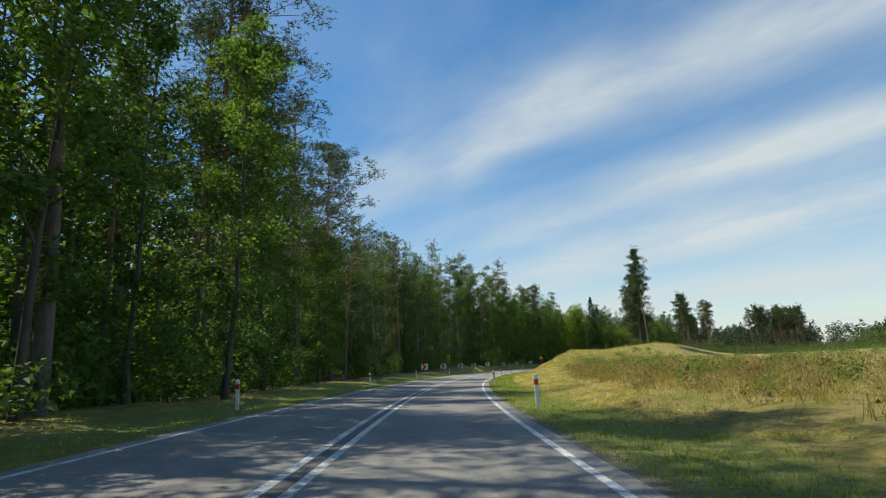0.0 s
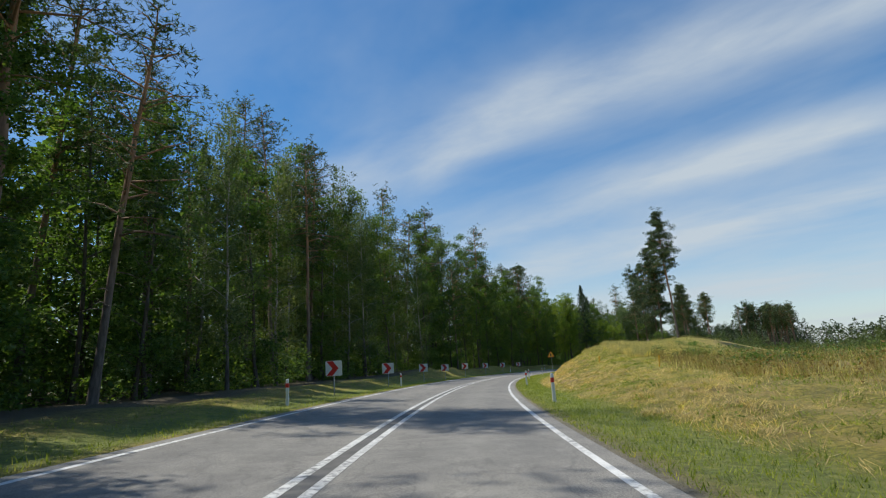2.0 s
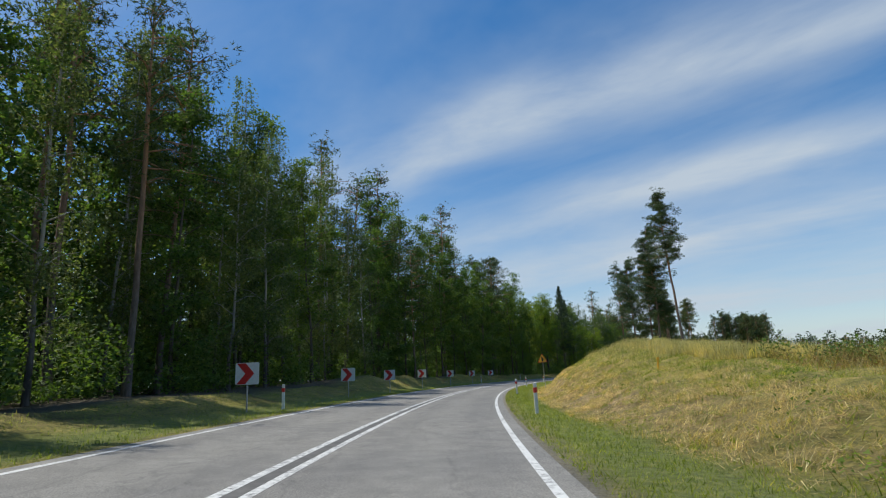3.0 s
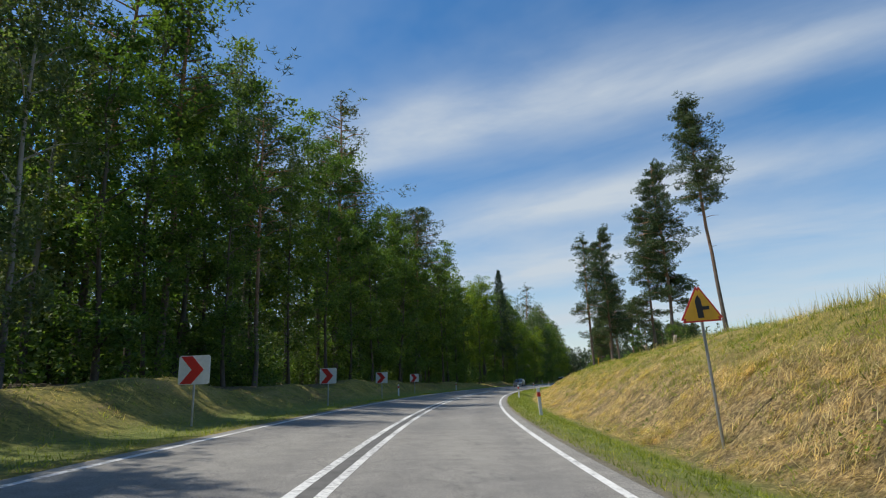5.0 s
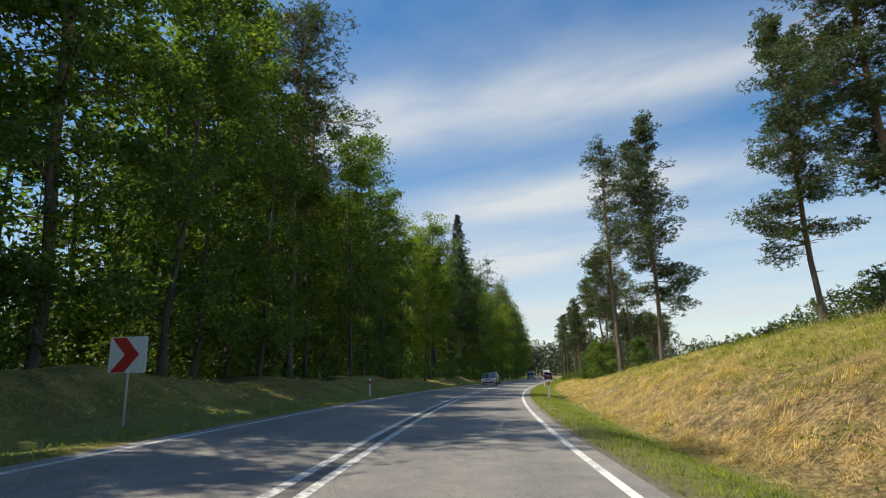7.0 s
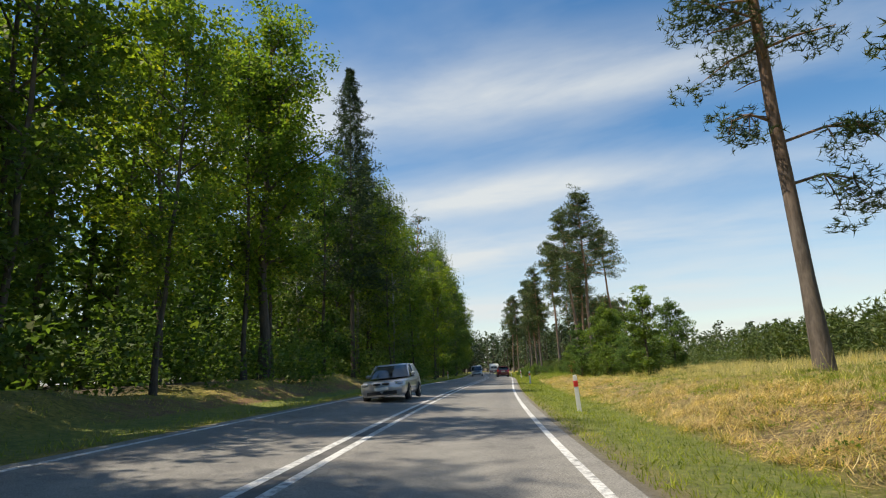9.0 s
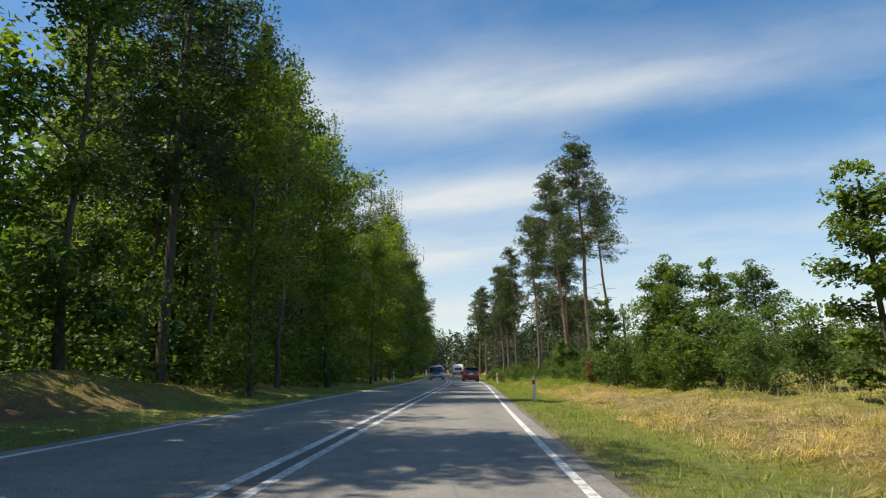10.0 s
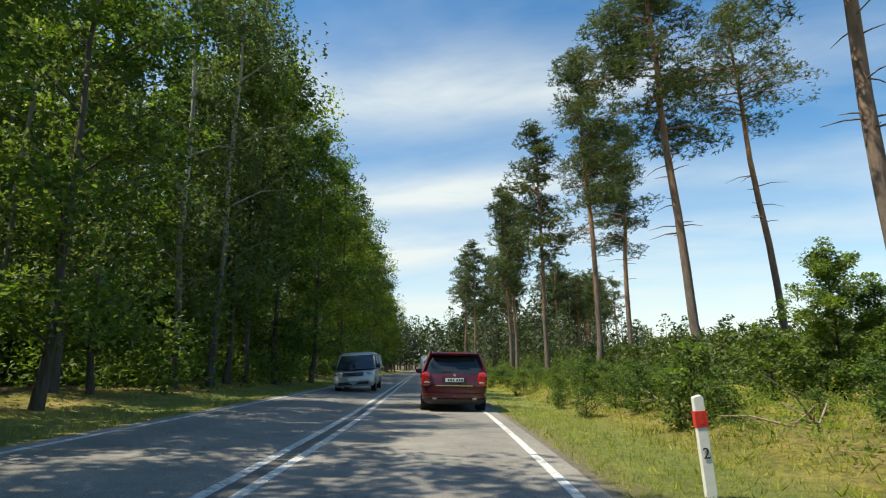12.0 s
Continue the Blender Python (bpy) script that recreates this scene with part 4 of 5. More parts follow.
def mats(rng, n, many, y0, y1, d0, d1, long, wide, power=1.0, cut=-9.0):
    """Flattened swaths: in each, many thin stalks lying the same way, their tips a little raised."""
    s, d = spread(rng, n, y0, y1, d0, d1, power)
    m = lumps(s, d, .7) + .6 * lumps(s + 40, d, 1.6) + rng.normal(0, .55, n)
    s, d = s[m > cut], d[m > cut]
    n = len(s)
    way = np.repeat(rng.uniform(-math.pi, math.pi, n), many) + rng.normal(0, .55, n * many)
    L = np.repeat(long * rng.uniform(.5, 1.3, n), many) * rng.uniform(.5, 1.2, n * many)
    s, d = np.repeat(s, many) + rng.normal(0, .16, n * many), np.repeat(d, many) + rng.normal(0, .13, n * many)
    p = on_ground(s, d, np.repeat(rng.uniform(-.02, .12, n), many) + rng.uniform(-.02, .05, n * many))
    q = on_ground(s + np.sin(way) * L, d - np.cos(way) * L, np.repeat(rng.uniform(-.02, .20, n), many) + rng.uniform(-.02, .10, n * many))
    side = np.cross(q - p, (0, 0, 1.)) + rng.normal(0, .03, (n * many, 3))
    side *= (wide * rng.uniform(.6, 1.4, n * many) / (np.linalg.norm(side, axis=1) + 1e-6))[:, None]
    v = np.stack([p - side, p + side, q], 1)
    return v.reshape(-1, 3), np.arange(3 * n * many).reshape(-1, 3)


def patchy(s, d, k, cut):
    """Keeps the places inside uneven patches."""
    m = lumps(s, d, k) + .6 * lumps(s + 40, d, k * 2.3) + .35 * lumps(d * 3, s, k * .9)
    keep = m > cut
    return s[keep], d[keep]


def grasses():
    rng = np.random.default_rng(37)
    low = [blades(rng, *spread(rng, 130000, 4, 275, 3.85, 6.4, 1.2), .10, .010, .7), blades(rng, *spread(rng, 55000, 0, 300, -3.8, -8.5, 1.5), .12, .012, .6),
           blades(rng, *patchy(*spread(rng, 56000, 8, 130, 6, 15), .55, .1), .11, .011, .9), blades(rng, *patchy(*spread(rng, 60000, 90, 215, 8.0, 24), .6, .1), .15, .012, .8),
           clumps(rng, 6000, 10, 4, 320, 4.0, 7.5, .12, .009, .07, .8, 1.0), clumps(rng, 4200, 11, 84, 212, 7.8, 13.0, .20, .012, .10, .9), clumps(rng, 2200, 10, 10, 110, 6.5, 14, .13, .012, .10, .9),
           clumps(rng, 3000, 10, 90, 215, 8.5, 28, .22, .014, .12, .7), clumps(rng, 3000, 10, 200, 300, 5.5, 12, .13, .013, .10, .9), clumps(rng, 4200, 10, 240, 330, 6.3, 13, .24, .012, .12, .8)]
    scatter("grass", joined(low), [GRASS], "short green grass on the verges", "grass")
    dry = [mats(rng, 6400, 30, 88, 208, 5.9, 9.2, .30, .0058, 1.1, -.1), mats(rng, 3400, 22, 84, 208, 8.0, 13.5, .26, .0055, 1.0, .45), clumps(rng, 3600, 11, 76, 206, 6.2, 11.0, .20, .006, .10, 1.3, 1.2),
           mats(rng, 5200, 22, 14, 92, 5.9, 11.5, .27, .0055, 1.1, .35), mats(rng, 4400, 22, 203, 247, 6.0, 9.8, .22, .005, 1.0, .35),
           blades(rng, *patchy(*spread(rng, 30000, 12, 100, 5.8, 12, 1.3), .5, .1), .30, .007, 3.5), blades(rng, *patchy(*spread(rng, 30000, 100, 206, 10.5, 22), .7, .3), .30, .006, 2.6),
           clumps(rng, 700, 10, 110, 235, -6.2, -8.6, .18, .012, .10, 1.2)]
    scatter("straw", joined(dry), [STRAW], "dry mown straw lying on the bank", "straw")
    tall = [blades(rng, *spread(rng, 42000, 94, 126, 13, 21, 1.0), .72, .016, .22), blades(rng, *spread(rng, 14000, 104, 200, 15, 34, 1.0), .6, .011, .25), blades(rng, *patchy(*spread(rng, 26000, 195, 250, 11, 25, 1.0), .8, .25), .62, .009, .45), blades(rng, *spread(rng, 9000, 195, 250, 10.5, 24, 1.0), .38, .009, .6),
            blades(rng, *spread(rng, 9000, 108, 152, 13, 24, 1.0), .7, .009, .25), blades(rng, *spread(rng, 5000, 100, 126, 10.5, 16, 1.0), .5, .009, .25),
            blades(rng, *patchy(*spread(rng, 26000, 20, 112, 12, 34), .3, .2), .75, .009, .25)]
    scatter("tall_grass", joined(tall), [TALL], "tall ripe golden grass along the crest", "grass")


FALLOW = ((0, 8.5), (37, 9.2), (50, 10.7), (72, 12.0), (94, 14.6), (112, 18.0), (125, 24.0))


def fallow():
    """Unmown weeds beyond the mown strip: brown stalks with withered leaves, and green shrubs behind."""
    rng = np.random.default_rng(61)
    stalks, leaves, green = [], [], []
    for k in range(1500):
        y = rng.uniform(10, 124)
        d = np.interp(y, [f[0] for f in FALLOW], [f[1] for f in FALLOW]) + 16 * rng.random() ** 1.4
        n, tall = 24, rng.uniform(.35, 1.05)
        s, dd = np.full(n, station(y)) + rng.normal(0, .3, n), np.full(n, d) + rng.normal(0, .3, n)
        stalks.append(blades(rng, s, dd, np.full(n, tall), .009, .45))
        c = on_ground(s, dd)
        leaves.append((c + np.c_[rng.normal(0, .14, (n, 2)), rng.uniform(.15, .95, n) * tall])[:9])
    for k in range(420):
        y = rng.uniform(15, 150)
        d = (17 if y < 112 else 30) + 80 * rng.random() ** 1.3 if k > 50 else np.interp(y, [f[0] for f in FALLOW], [f[1] for f in FALLOW]) + rng.uniform(.5, 6)
        h = rng.uniform(.5, 1.1) if k < 50 else rng.uniform(.4, .8 + d * .014)
        c = on_ground(np.array([station(y)]), np.array([float(d)]))[0]
        n = int(110 + 90 * h)
        g = rng.normal(size=(n, 3)) * (.34 * h + .1, .34 * h + .1, .26 * h)
        g[:, 2] = np.abs(g[:, 2] + .45 * h)
        green.append(c + g)
    return joined(stalks), leaf_tris(rng, np.concatenate(leaves), .10, .1), leaf_tris(rng, np.concatenate(green), .12, .1)


grasses()
LEAF_BROWN = foliage("leaf_withered", (0.11, 0.050, 0.022), (0.21, 0.095, 0.040), (0.30, 0.17, 0.07), 0.35)
LEAF_RUSTY = foliage("leaf_rusty", (0.15, 0.075, 0.030), (0.27, 0.165, 0.065), (0.20, 0.23, 0.06), 0.4)
STALK = foliage("dry_stalk", (0.20, 0.125, 0.050), (0.36, 0.26, 0.105), (0.50, 0.41, 0.20), 0.45)
stalks, withered_leaves, shrubs = fallow()
scatter("dry_stalks", stalks, [STALK], "tall brown dry stalks beyond the mown strip", "weeds")
scatter("withered_weeds", withered_leaves, [LEAF_RUSTY], "withered reddish brown weeds beyond the mown strip", "weeds")
scatter("wild_shrubs", shrubs, [LEAF], "wild green shrubs dotted over the fallow field", "shrubs")

# ---- bushes and young trees on the right ----
rng = np.random.default_rng(41)
for which, x, y, size, turn in ((0, 76.4, 232.8, .88, 0), (1, 79.3, 232.6, 1.25, 0), (1, 69.3, 220.9, 1.16, 100), (0, 86.3, 234.7, .96, 200), (0, 82.2, 237.8, .85, 300), (1, 78.5, 239.0, 1.02, 20),
                                (0, 97.6, 265.7, .62, 60), (0, 99.0, 265.2, .50, 190)):
    plant("sapling", which, x, y, size, turn)
for x, y, size, turn in ((91.0, 265.8, .44, 20), (97.5, 266.5, .55, 80)):
    plant("bush", 1, x, y, size, turn)
plant("sapling", 1, 41.6, 159.9, .65, 30, label="small round shrub on the crest of the bank")
dying = tree("spruce_tree", "young spruce with a dying reddish top", "tree", BARK_DARK, NEEDLE, *spruce(82, 5.4, .4, 1.0, 320, .20))
dying.matrix_basis = pose(83.8, 242.7, float(height(*across(83.8, 242.7))) - .05)
plant("bush", 1, 90.9, 265.4, .75, 20)
plant("bush", 1, 96.5, 267.0, .9, 80)
for k in range(96):                                     # a dense hedge, lower towards its end
    y = 231 + 78 * (k + rng.uniform(-.5, .5)) / 96
    low = y > 256
    x, yy = beside(station(y), (10.6 if y < 240 else 9.6 if not low else 9.0 if y < 269 else 7.0) + abs(rng.normal(0, 2.4)))
    plant("bush", k, x, yy, rng.uniform(.28, .52) if low else rng.uniform(.6, 1.1) if y < 243 else rng.uniform(.45, .8), rng.uniform(0, 360), label="low leafy green shrub at the plantation's edge" if low else "")
for k in range(30):
    y = rng.uniform(271, 302)
    x, yy = beside(station(y), rng.uniform(6.0, 9.5))
    plant("bush", k, x, yy, rng.uniform(.22, .42), rng.uniform(0, 360), label="low leafy green shrub beside the verge")
for x, y, size in ((51.8, 168.5, 1.0), (56.0, 171.5, .8)):
    plant("bush", 0, x, y, size, x * 7, label="green bush at the foot of a pine")


def weeds():
    """Low leafy weeds dotted over the meadow and the bank."""
    rng = np.random.default_rng(47)
    cs = []
    for k in range(1500):
        y = rng.uniform(30, 330) if k < 800 else rng.uniform(244, 320)
        s, d = station(y), rng.uniform(6.5, 30) if y < 240 else rng.uniform(7.0, 15)
        c = on_ground(np.array([s]), np.array([d]))[0]
        r = rng.uniform(.1, .45) if k < 800 else rng.uniform(.2, .55)
        g = rng.normal(size=(60, 3)) * (r, r, r * .55)
        g[:, 2] = np.abs(g[:, 2])
        cs.append(c + g)
    return leaf_tris(rng, np.concatenate(cs), .065, .0)


scatter("weeds", weeds(), [LEAF_LIME], "low leafy weeds dotted over the meadow", "weeds")


def dry_sticks():
    top = thing("dead_branch", "bare pale dead branch lying in the grass", "branch")
    rng = np.random.default_rng(53)
    pieces = []
    for k in range(7):
        p = np.array((rng.uniform(-.5, .5), rng.uniform(-.4, .4), .03))
        w, l = rng.uniform(0, 6.3), rng.uniform(.7, 1.7)
        q = p + (math.cos(w) * l, math.sin(w) * l * .6, l * rng.uniform(.05, .6))
        pieces.append(tube([p, (p + q) / 2 + rng.normal(0, .06, 3), q], [.025, .018, .006], 5))
    ob = new("branch", np_mesh("branch", *joined(pieces), [BARK_DRY], True))
    ob.parent = top
    return top


BARK_DRY = bark("bark_bleached", (0.34, 0.27, 0.20), (0.42, 0.35, 0.27), (0.0, 2.0))
stick = dry_sticks()
for k, (x, y) in enumerate(((91.6, 263.4), (93.6, 268.0))):
    m = pose(x, y, float(height(*across(x, y))), 0, 0, 50 * k)
    if k:
        copy_thing(stick, m)
    else:
        stick.matrix_basis = m


def stump(tall, lean):
    """A cut, weathered stump with a torn top and root flare."""
    top = thing("tree_stump", "leaning weathered grey tree stump on the crest", "stump", "stumps")
    rng = np.random.default_rng(int(tall * 100))
    z = np.linspace(-.15, tall, 7)
    v, f = tube(np.c_[lean * z ** 2 * .4, .05 * np.sin(z * 4), z], np.interp(z, [-.15, .1, .35, tall], [.34, .25, .18, .15]), 10)
    v[-10:, 2] += rng.uniform(-.10, .12, 10)
    v = np.r_[v, [v[-10:].mean(0) - (0, 0, .05)]]
    n = len(v) - 1
    cap = [(n - 10 + i, n - 10 + (i + 1) % 10, n, n) for i in range(10)]
    me = np_mesh("wood", v, f, [BARK_DRY], True)
    bm = bmesh.new()
    bm.from_mesh(me)
    bm.verts.ensure_lookup_table()
    tip = bm.verts[n] if len(bm.verts) > n else bm.verts.new(v[n])
    bm.verts.ensure_lookup_table()
    for a, b, _, _ in cap:
        bm.faces.new((bm.verts[a], bm.verts[b], tip))
    part("wood", bm, BARK_DRY, top)
    return top


for x, y, tall, lean, turn in ((46.3, 165.4, 1.1, 1.1, 200), (46.6, 161.2, 1.25, .3, 20)):
    stump(tall, lean).matrix_basis = pose(x, y, float(height(*across(x, y))) - .03, 0, 0, turn)
withered = tree("withered_bush", "withered reddish brown bush among green shrubs", "bush", BARK_DARK, LEAF_BROWN, *broadleaf(81, 1.5, .1, .75, 1500, .10, .03))
withered.matrix_basis = pose(79.6, 241.6, float(height(*across(79.6, 241.6))) - .05)
for x, y, size in ((66, 176, .8), (58, 186, .6), (62.5, 181, .5)):
    plant("bush", 0, x, y, size, x)


# ---- roadside furniture ----
def box(bm, x0, x1, y0, y1, z0, z1, m=None):
    vs = bmesh.ops.create_cube(bm, size=1.0)["verts"]
    for v in vs:
        v.co = Vector(((x0 + x1) / 2 + v.co.x * (x1 - x0), (y0 + y1) / 2 + v.co.y * (y1 - y0), (z0 + z1) / 2 + v.co.z * (z1 - z0)))
        if m:
            v.co = m @ v.co
    return vs


def outline(bm, pts, depth, mat4=None):
    """A flat shape in x, z given by its corners, made depth thick in y from 0 back."""
    a = [bm.verts.new((x, 0, z)) for x, z in pts]
    b = [bm.verts.new((x, depth, z)) for x, z in pts]
    n = len(pts)
    bm.faces.new(a)
    bm.faces.new(b[::-1])
    for i in range(n):
        bm.faces.new((a[i], b[i], b[(i + 1) % n], a[(i + 1) % n]))
    if mat4:
        bmesh.ops.transform(bm, matrix=mat4, verts=a + b)
    bmesh.ops.recalc_face_normals(bm, faces=bm.faces)


def guide_post(label):
    top = thing("guide_post", label, "guide post", "guide posts")
    bm = bmesh.new()
    outline(bm, [(-.06, -.3), (.06, -.3), (.055, .98), (.03, 1.02), (-.055, 1.0)], .06)
    bmesh.ops.bevel(bm, geom=bm.edges[:], offset=.008, segments=1, affect="EDGES")
    part("post", bm, WHITE, top)
    bm = bmesh.new()
    box(bm, -.0615, .0615, -.006, .066, .70, .86)
    part("band", bm, RED, top, "red band")
    bm = bmesh.new()
    box(bm, -.02, .02, -.009, -.003, .735, .835)
    part("reflector", bm, plain_reflector, top, "small red reflector")
    return top


plain_reflector = plain("reflector", (0.66, 0.05, 0.04), 0.25)


def put(ob, y, d, turn=0.0, sink=0.0, copy=True, tilt=0.0):
    s = station(y)
    x, yy = beside(s, d)
    m = pose(x, yy, float(height(s, d)) - sink, 0, tilt, course(s) + turn)
    if copy:
        return copy_thing(ob, m)
    ob.matrix_basis = m
    return ob


def digit_plate(post, text):
    """A figure, or plain bars for one that cannot be read, on the front of a post."""
    if text:
        cu = bpy.data.curves.new("number", "FONT")
        cu.body, cu.size, cu.extrude, cu.align_x = text, .15, .002, "CENTER"
        ob = new("number", cu)
        me = bpy.data.meshes.new_from_object(ob)
        bpy.data.objects.remove(ob)
        me.materials.append(BLACK)
        ob = new("number", me)
        ob.matrix_basis = pose(0, -.006, .40, 90, 0, 0)
        ob.parent = post
    else:
        for z in (.40, .49, .58):
            bm = bmesh.new()
            box(bm, -.035, .035, -.005, -.001, z, z + .055)
            part("number", bm, BLACK, post, "unreadable black mark")


right = guide_post("white guide post with a red band beside the road")
rng = np.random.default_rng(43)
for k, (y, d) in enumerate(((19.0, 4.5), (43.4, 4.22), (66.7, 4.58), (87.7, 4.6), (108.6, 4.55), (131.9, 4.6), (154.6, 4.65), (185.2, 4.9), (208.95, 4.78), (235.7, 4.8), (263.9, 4.75), (290, 4.8), (318, 4.8))):
    p = put(right, y, d, rng.uniform(-8, 8), .03, k > 0, -rng.uniform(0, 3.0))
    if y == 263.9:
        digit_plate(p, "2")
    elif k == 1:
        digit_plate(p, "")
for y, d in ((20.9, -5.2), (45.6, -5.2), (68.0, -5.2), (91.8, -5.2), (157.3, -5.4), (183.5, -5.2), (262.8, -5.2)):
    tagged(put(right, y, d, rng.uniform(-8, 8), .03), "white guide post in the verge before the forest")


def chevron_sign():
    top = thing("chevron_sign", "white sign with a red arrow on a grey post", "road sign", "bend markers")
    bm = bmesh.new()
    bmesh.ops.create_cone(bm, cap_ends=True, segments=12, radius1=.03, radius2=.03, depth=1.95, matrix=Matrix.Translation((0, .045, .62)))
    part("post", bm, ZINC, top)
    bm = bmesh.new()
    outline(bm, [(-.45, 1.0), (.45, 1.0), (.45, 1.78), (-.45, 1.78)], .015)
    bmesh.ops.bevel(bm, geom=[e for e in bm.edges if abs(e.verts[0].co.y - e.verts[1].co.y) > .001], offset=.03, segments=3, affect="EDGES")
    plate = part("plate", bm, WHITE, top, "white plate")
    bm = bmesh.new()
    outline(bm, [(-.40, 1.02), (-.06, 1.02), (.27, 1.39), (-.06, 1.76), (-.40, 1.76), (-.07, 1.39)], .006, Matrix.Translation((0, -.006, 0)))
    part("arrow", bm, RED, plate, "red arrow")
    bm = bmesh.new()
    box(bm, -.06, .06, .015, .085, 1.2, 1.25)
    box(bm, -.06, .06, .015, .085, 1.5, 1.55)
    part("clamp", bm, ZINC, plate)
    return top


sign = chevron_sign()
for k, (y, d) in enumerate(((76.2, -5.7), (89.2, -5.6), (103.2, -5.6), (113.2, -5.35), (126.0, -5.5), (139.3, -5.4), (151.4, -5.3), (164.8, -5.7))):
    put(sign, y, d, rng.uniform(-4, 4) - 4, .03 if y < 120 else -.10, k > 0)


def warning_sign():
    top = thing("warning_sign", "yellow triangular side road sign, on a grey post", "road sign")
    bm = bmesh.new()
    bmesh.ops.create_cone(bm, cap_ends=True, segments=12, radius1=.03, radius2=.03, depth=3.4, matrix=Matrix.Translation((0, .045, 1.2)))
    part("post", bm, ZINC, top)

    def triangle(r, y, depth, mat, name, parent, label):
        bm = bmesh.new()
        outline(bm, [(r * math.sin(a), 2.62 + r * math.cos(a)) for a in (0, radians(120), radians(240))], depth, Matrix.Translation((0, y, 0)))
        bmesh.ops.bevel(bm, geom=[e for e in bm.edges if abs(e.verts[0].co.y - e.verts[1].co.y) > .001], offset=.06, segments=4, affect="EDGES")
        return part(name, bm, mat, parent, label)

    plate = triangle(.52, 0, .012, RED, "border", top, "red border")
    triangle(.455, -.005, .005, YELLOW, "plate", top, "yellow face")
    bm = bmesh.new()
    outline(bm, [(-.075, 2.44), (.045, 2.44), (.03, 2.80), (-.02, 2.91), (-.09, 2.80)], .004, Matrix.Translation((0, -.010, 0)))
    box(bm, .0, .17, -.0105, -.0065, 2.60, 2.67)
    part("symbol", bm, BLACK, plate, "black junction symbol")
    return top


w = warning_sign()
put(w, 122.0, 6.78, -3, -.10, False, -2.2)


def marker_stake():
    top = thing("marker_stake", "small yellow plastic marker stake in the grass", "marker stake", "marker stakes")
    bm = bmesh.new()
    outline(bm, [(-.04, -.3), (.04, -.3), (.04, .60), (-.04, .60)], .04)
    bmesh.ops.bevel(bm, geom=bm.edges[:], offset=.008, segments=1, affect="EDGES")
    part("stake", bm, YELLOW, top)
    bm = bmesh.new()
    outline(bm, [(-.05, .56), (.05, .56), (.045, .66), (-.045, .66)], .06, Matrix.Translation((0, -.01, 0)))
    part("cap", bm, YELLOW, top)
    return top


stake = marker_stake()
for k, (y, d) in enumerate(((81.5, 12.2), (95.0, 10.6), (159.2, 11.4))):
    put(stake, y, d, 10 * k, .02, k > 0, 4)


# ---- vehicles ----
def paint(name, colour, metal=.35, rough=.35):
    m, nt, b = material(name, rough, metal)
    g = noise_of(nt, 3.0, 5, .6)
    nt.links.new(ramp_of(nt, g, [(.3, tuple(v * .86 for v in colour)), (.7, colour)]), b.inputs["Base Color"])
    b.inputs["Coat Weight"].default_value, b.inputs["Coat Roughness"].default_value = .8, .06
    return m


def glassy(name, colour, see=.5):
    m, nt, b = material(name, .03)
    b.inputs["Base Color"].default_value = (*colour, 1)
    b.inputs["Transmission Weight"].default_value = see
    return m


MAROON = paint("maroon_paint", (.090, .008, .013))
SILVER = paint("silver_paint", (.46, .47, .49), .6, .32)
PALE = paint("pale_grey_paint", (.50, .50, .50), .4, .35)
CREAM = plain("caravan_skin", (.80, .80, .78), .4, vary=.06, coat=.3)
TINT = glassy("tinted_glass", (.035, .042, .05), .35)
CLEAR = glassy("clear_lens", (.85, .87, .9), .7)
TAIL = plain("tail_lens", (.36, .012, .014), .15, coat=1.0)
TRIM = plain("dark_trim", (.022, .022, .024), .55)
RUBBER = plain("tyre_rubber", (.025, .025, .026), .85)
CHROME = plain("chrome", (.75, .76, .78), .12, 1.0, .05)
ALLOY = plain("alloy", (.48, .49, .50), .3, .9, .1)
PLATE = plain("number_plate", (.75, .75, .72), .5)
SEAT = plain("seat_cloth", (.05, .05, .055), .9)


def finish(name, bm, mat, parent, label="", angle=32):
    """As part(), shaded smooth but for its creases."""
    bmesh.ops.recalc_face_normals(bm, faces=bm.faces)
    ob = part(name, bm, mat, parent, label)
    ob.data.polygons.foreach_set("use_smooth", np.full(len(ob.data.polygons), True))
    ob.data.set_sharp_from_angle(angle=radians(angle))
    return ob


def loft(rings, caps=True):
    bm = bmesh.new()
    made = [[bm.verts.new(p) for p in r] for r in rings]
    n = len(made[0])
    for a, b in zip(made, made[1:]):
        for i in range(n):
            bm.faces.new((a[i], a[(i + 1) % n], b[(i + 1) % n], b[i]))
    if caps:
        bm.faces.new(made[0][::-1])
        bm.faces.new(made[-1])
    return bm


def rounded(hx, y0, y1, z, r, bow0=0.0, bow1=0.0, n=4):
    """A rounded rectangle lying flat at height z; the ends bow out by bow0 and bow1."""
    pts = []
    for cx, cy, a0 in ((hx - r, y1 - r, 0), (-hx + r, y1 - r, 90), (-hx + r, y0 + r, 180), (hx - r, y0 + r, 270)):
        for k in range(n + 1):
            a = radians(a0 + 90 * k / n)
            pts.append([cx + r * math.cos(a), cy + r * math.sin(a), z])
        if a0 in (0, 180):
            pts.append([0, (y1 + bow1) if a0 == 0 else (y0 - bow0), z])
    return pts


def bar(bm, a, b, w, t):
    """A flat bar between two points."""
    a, b = Vector(a), Vector(b)
    m = (b - a).to_track_quat("Z", "Y").to_matrix().to_4x4()
    box(bm, -w / 2, w / 2, -t / 2, t / 2, 0, (b - a).length, Matrix.Translation(a) @ m)


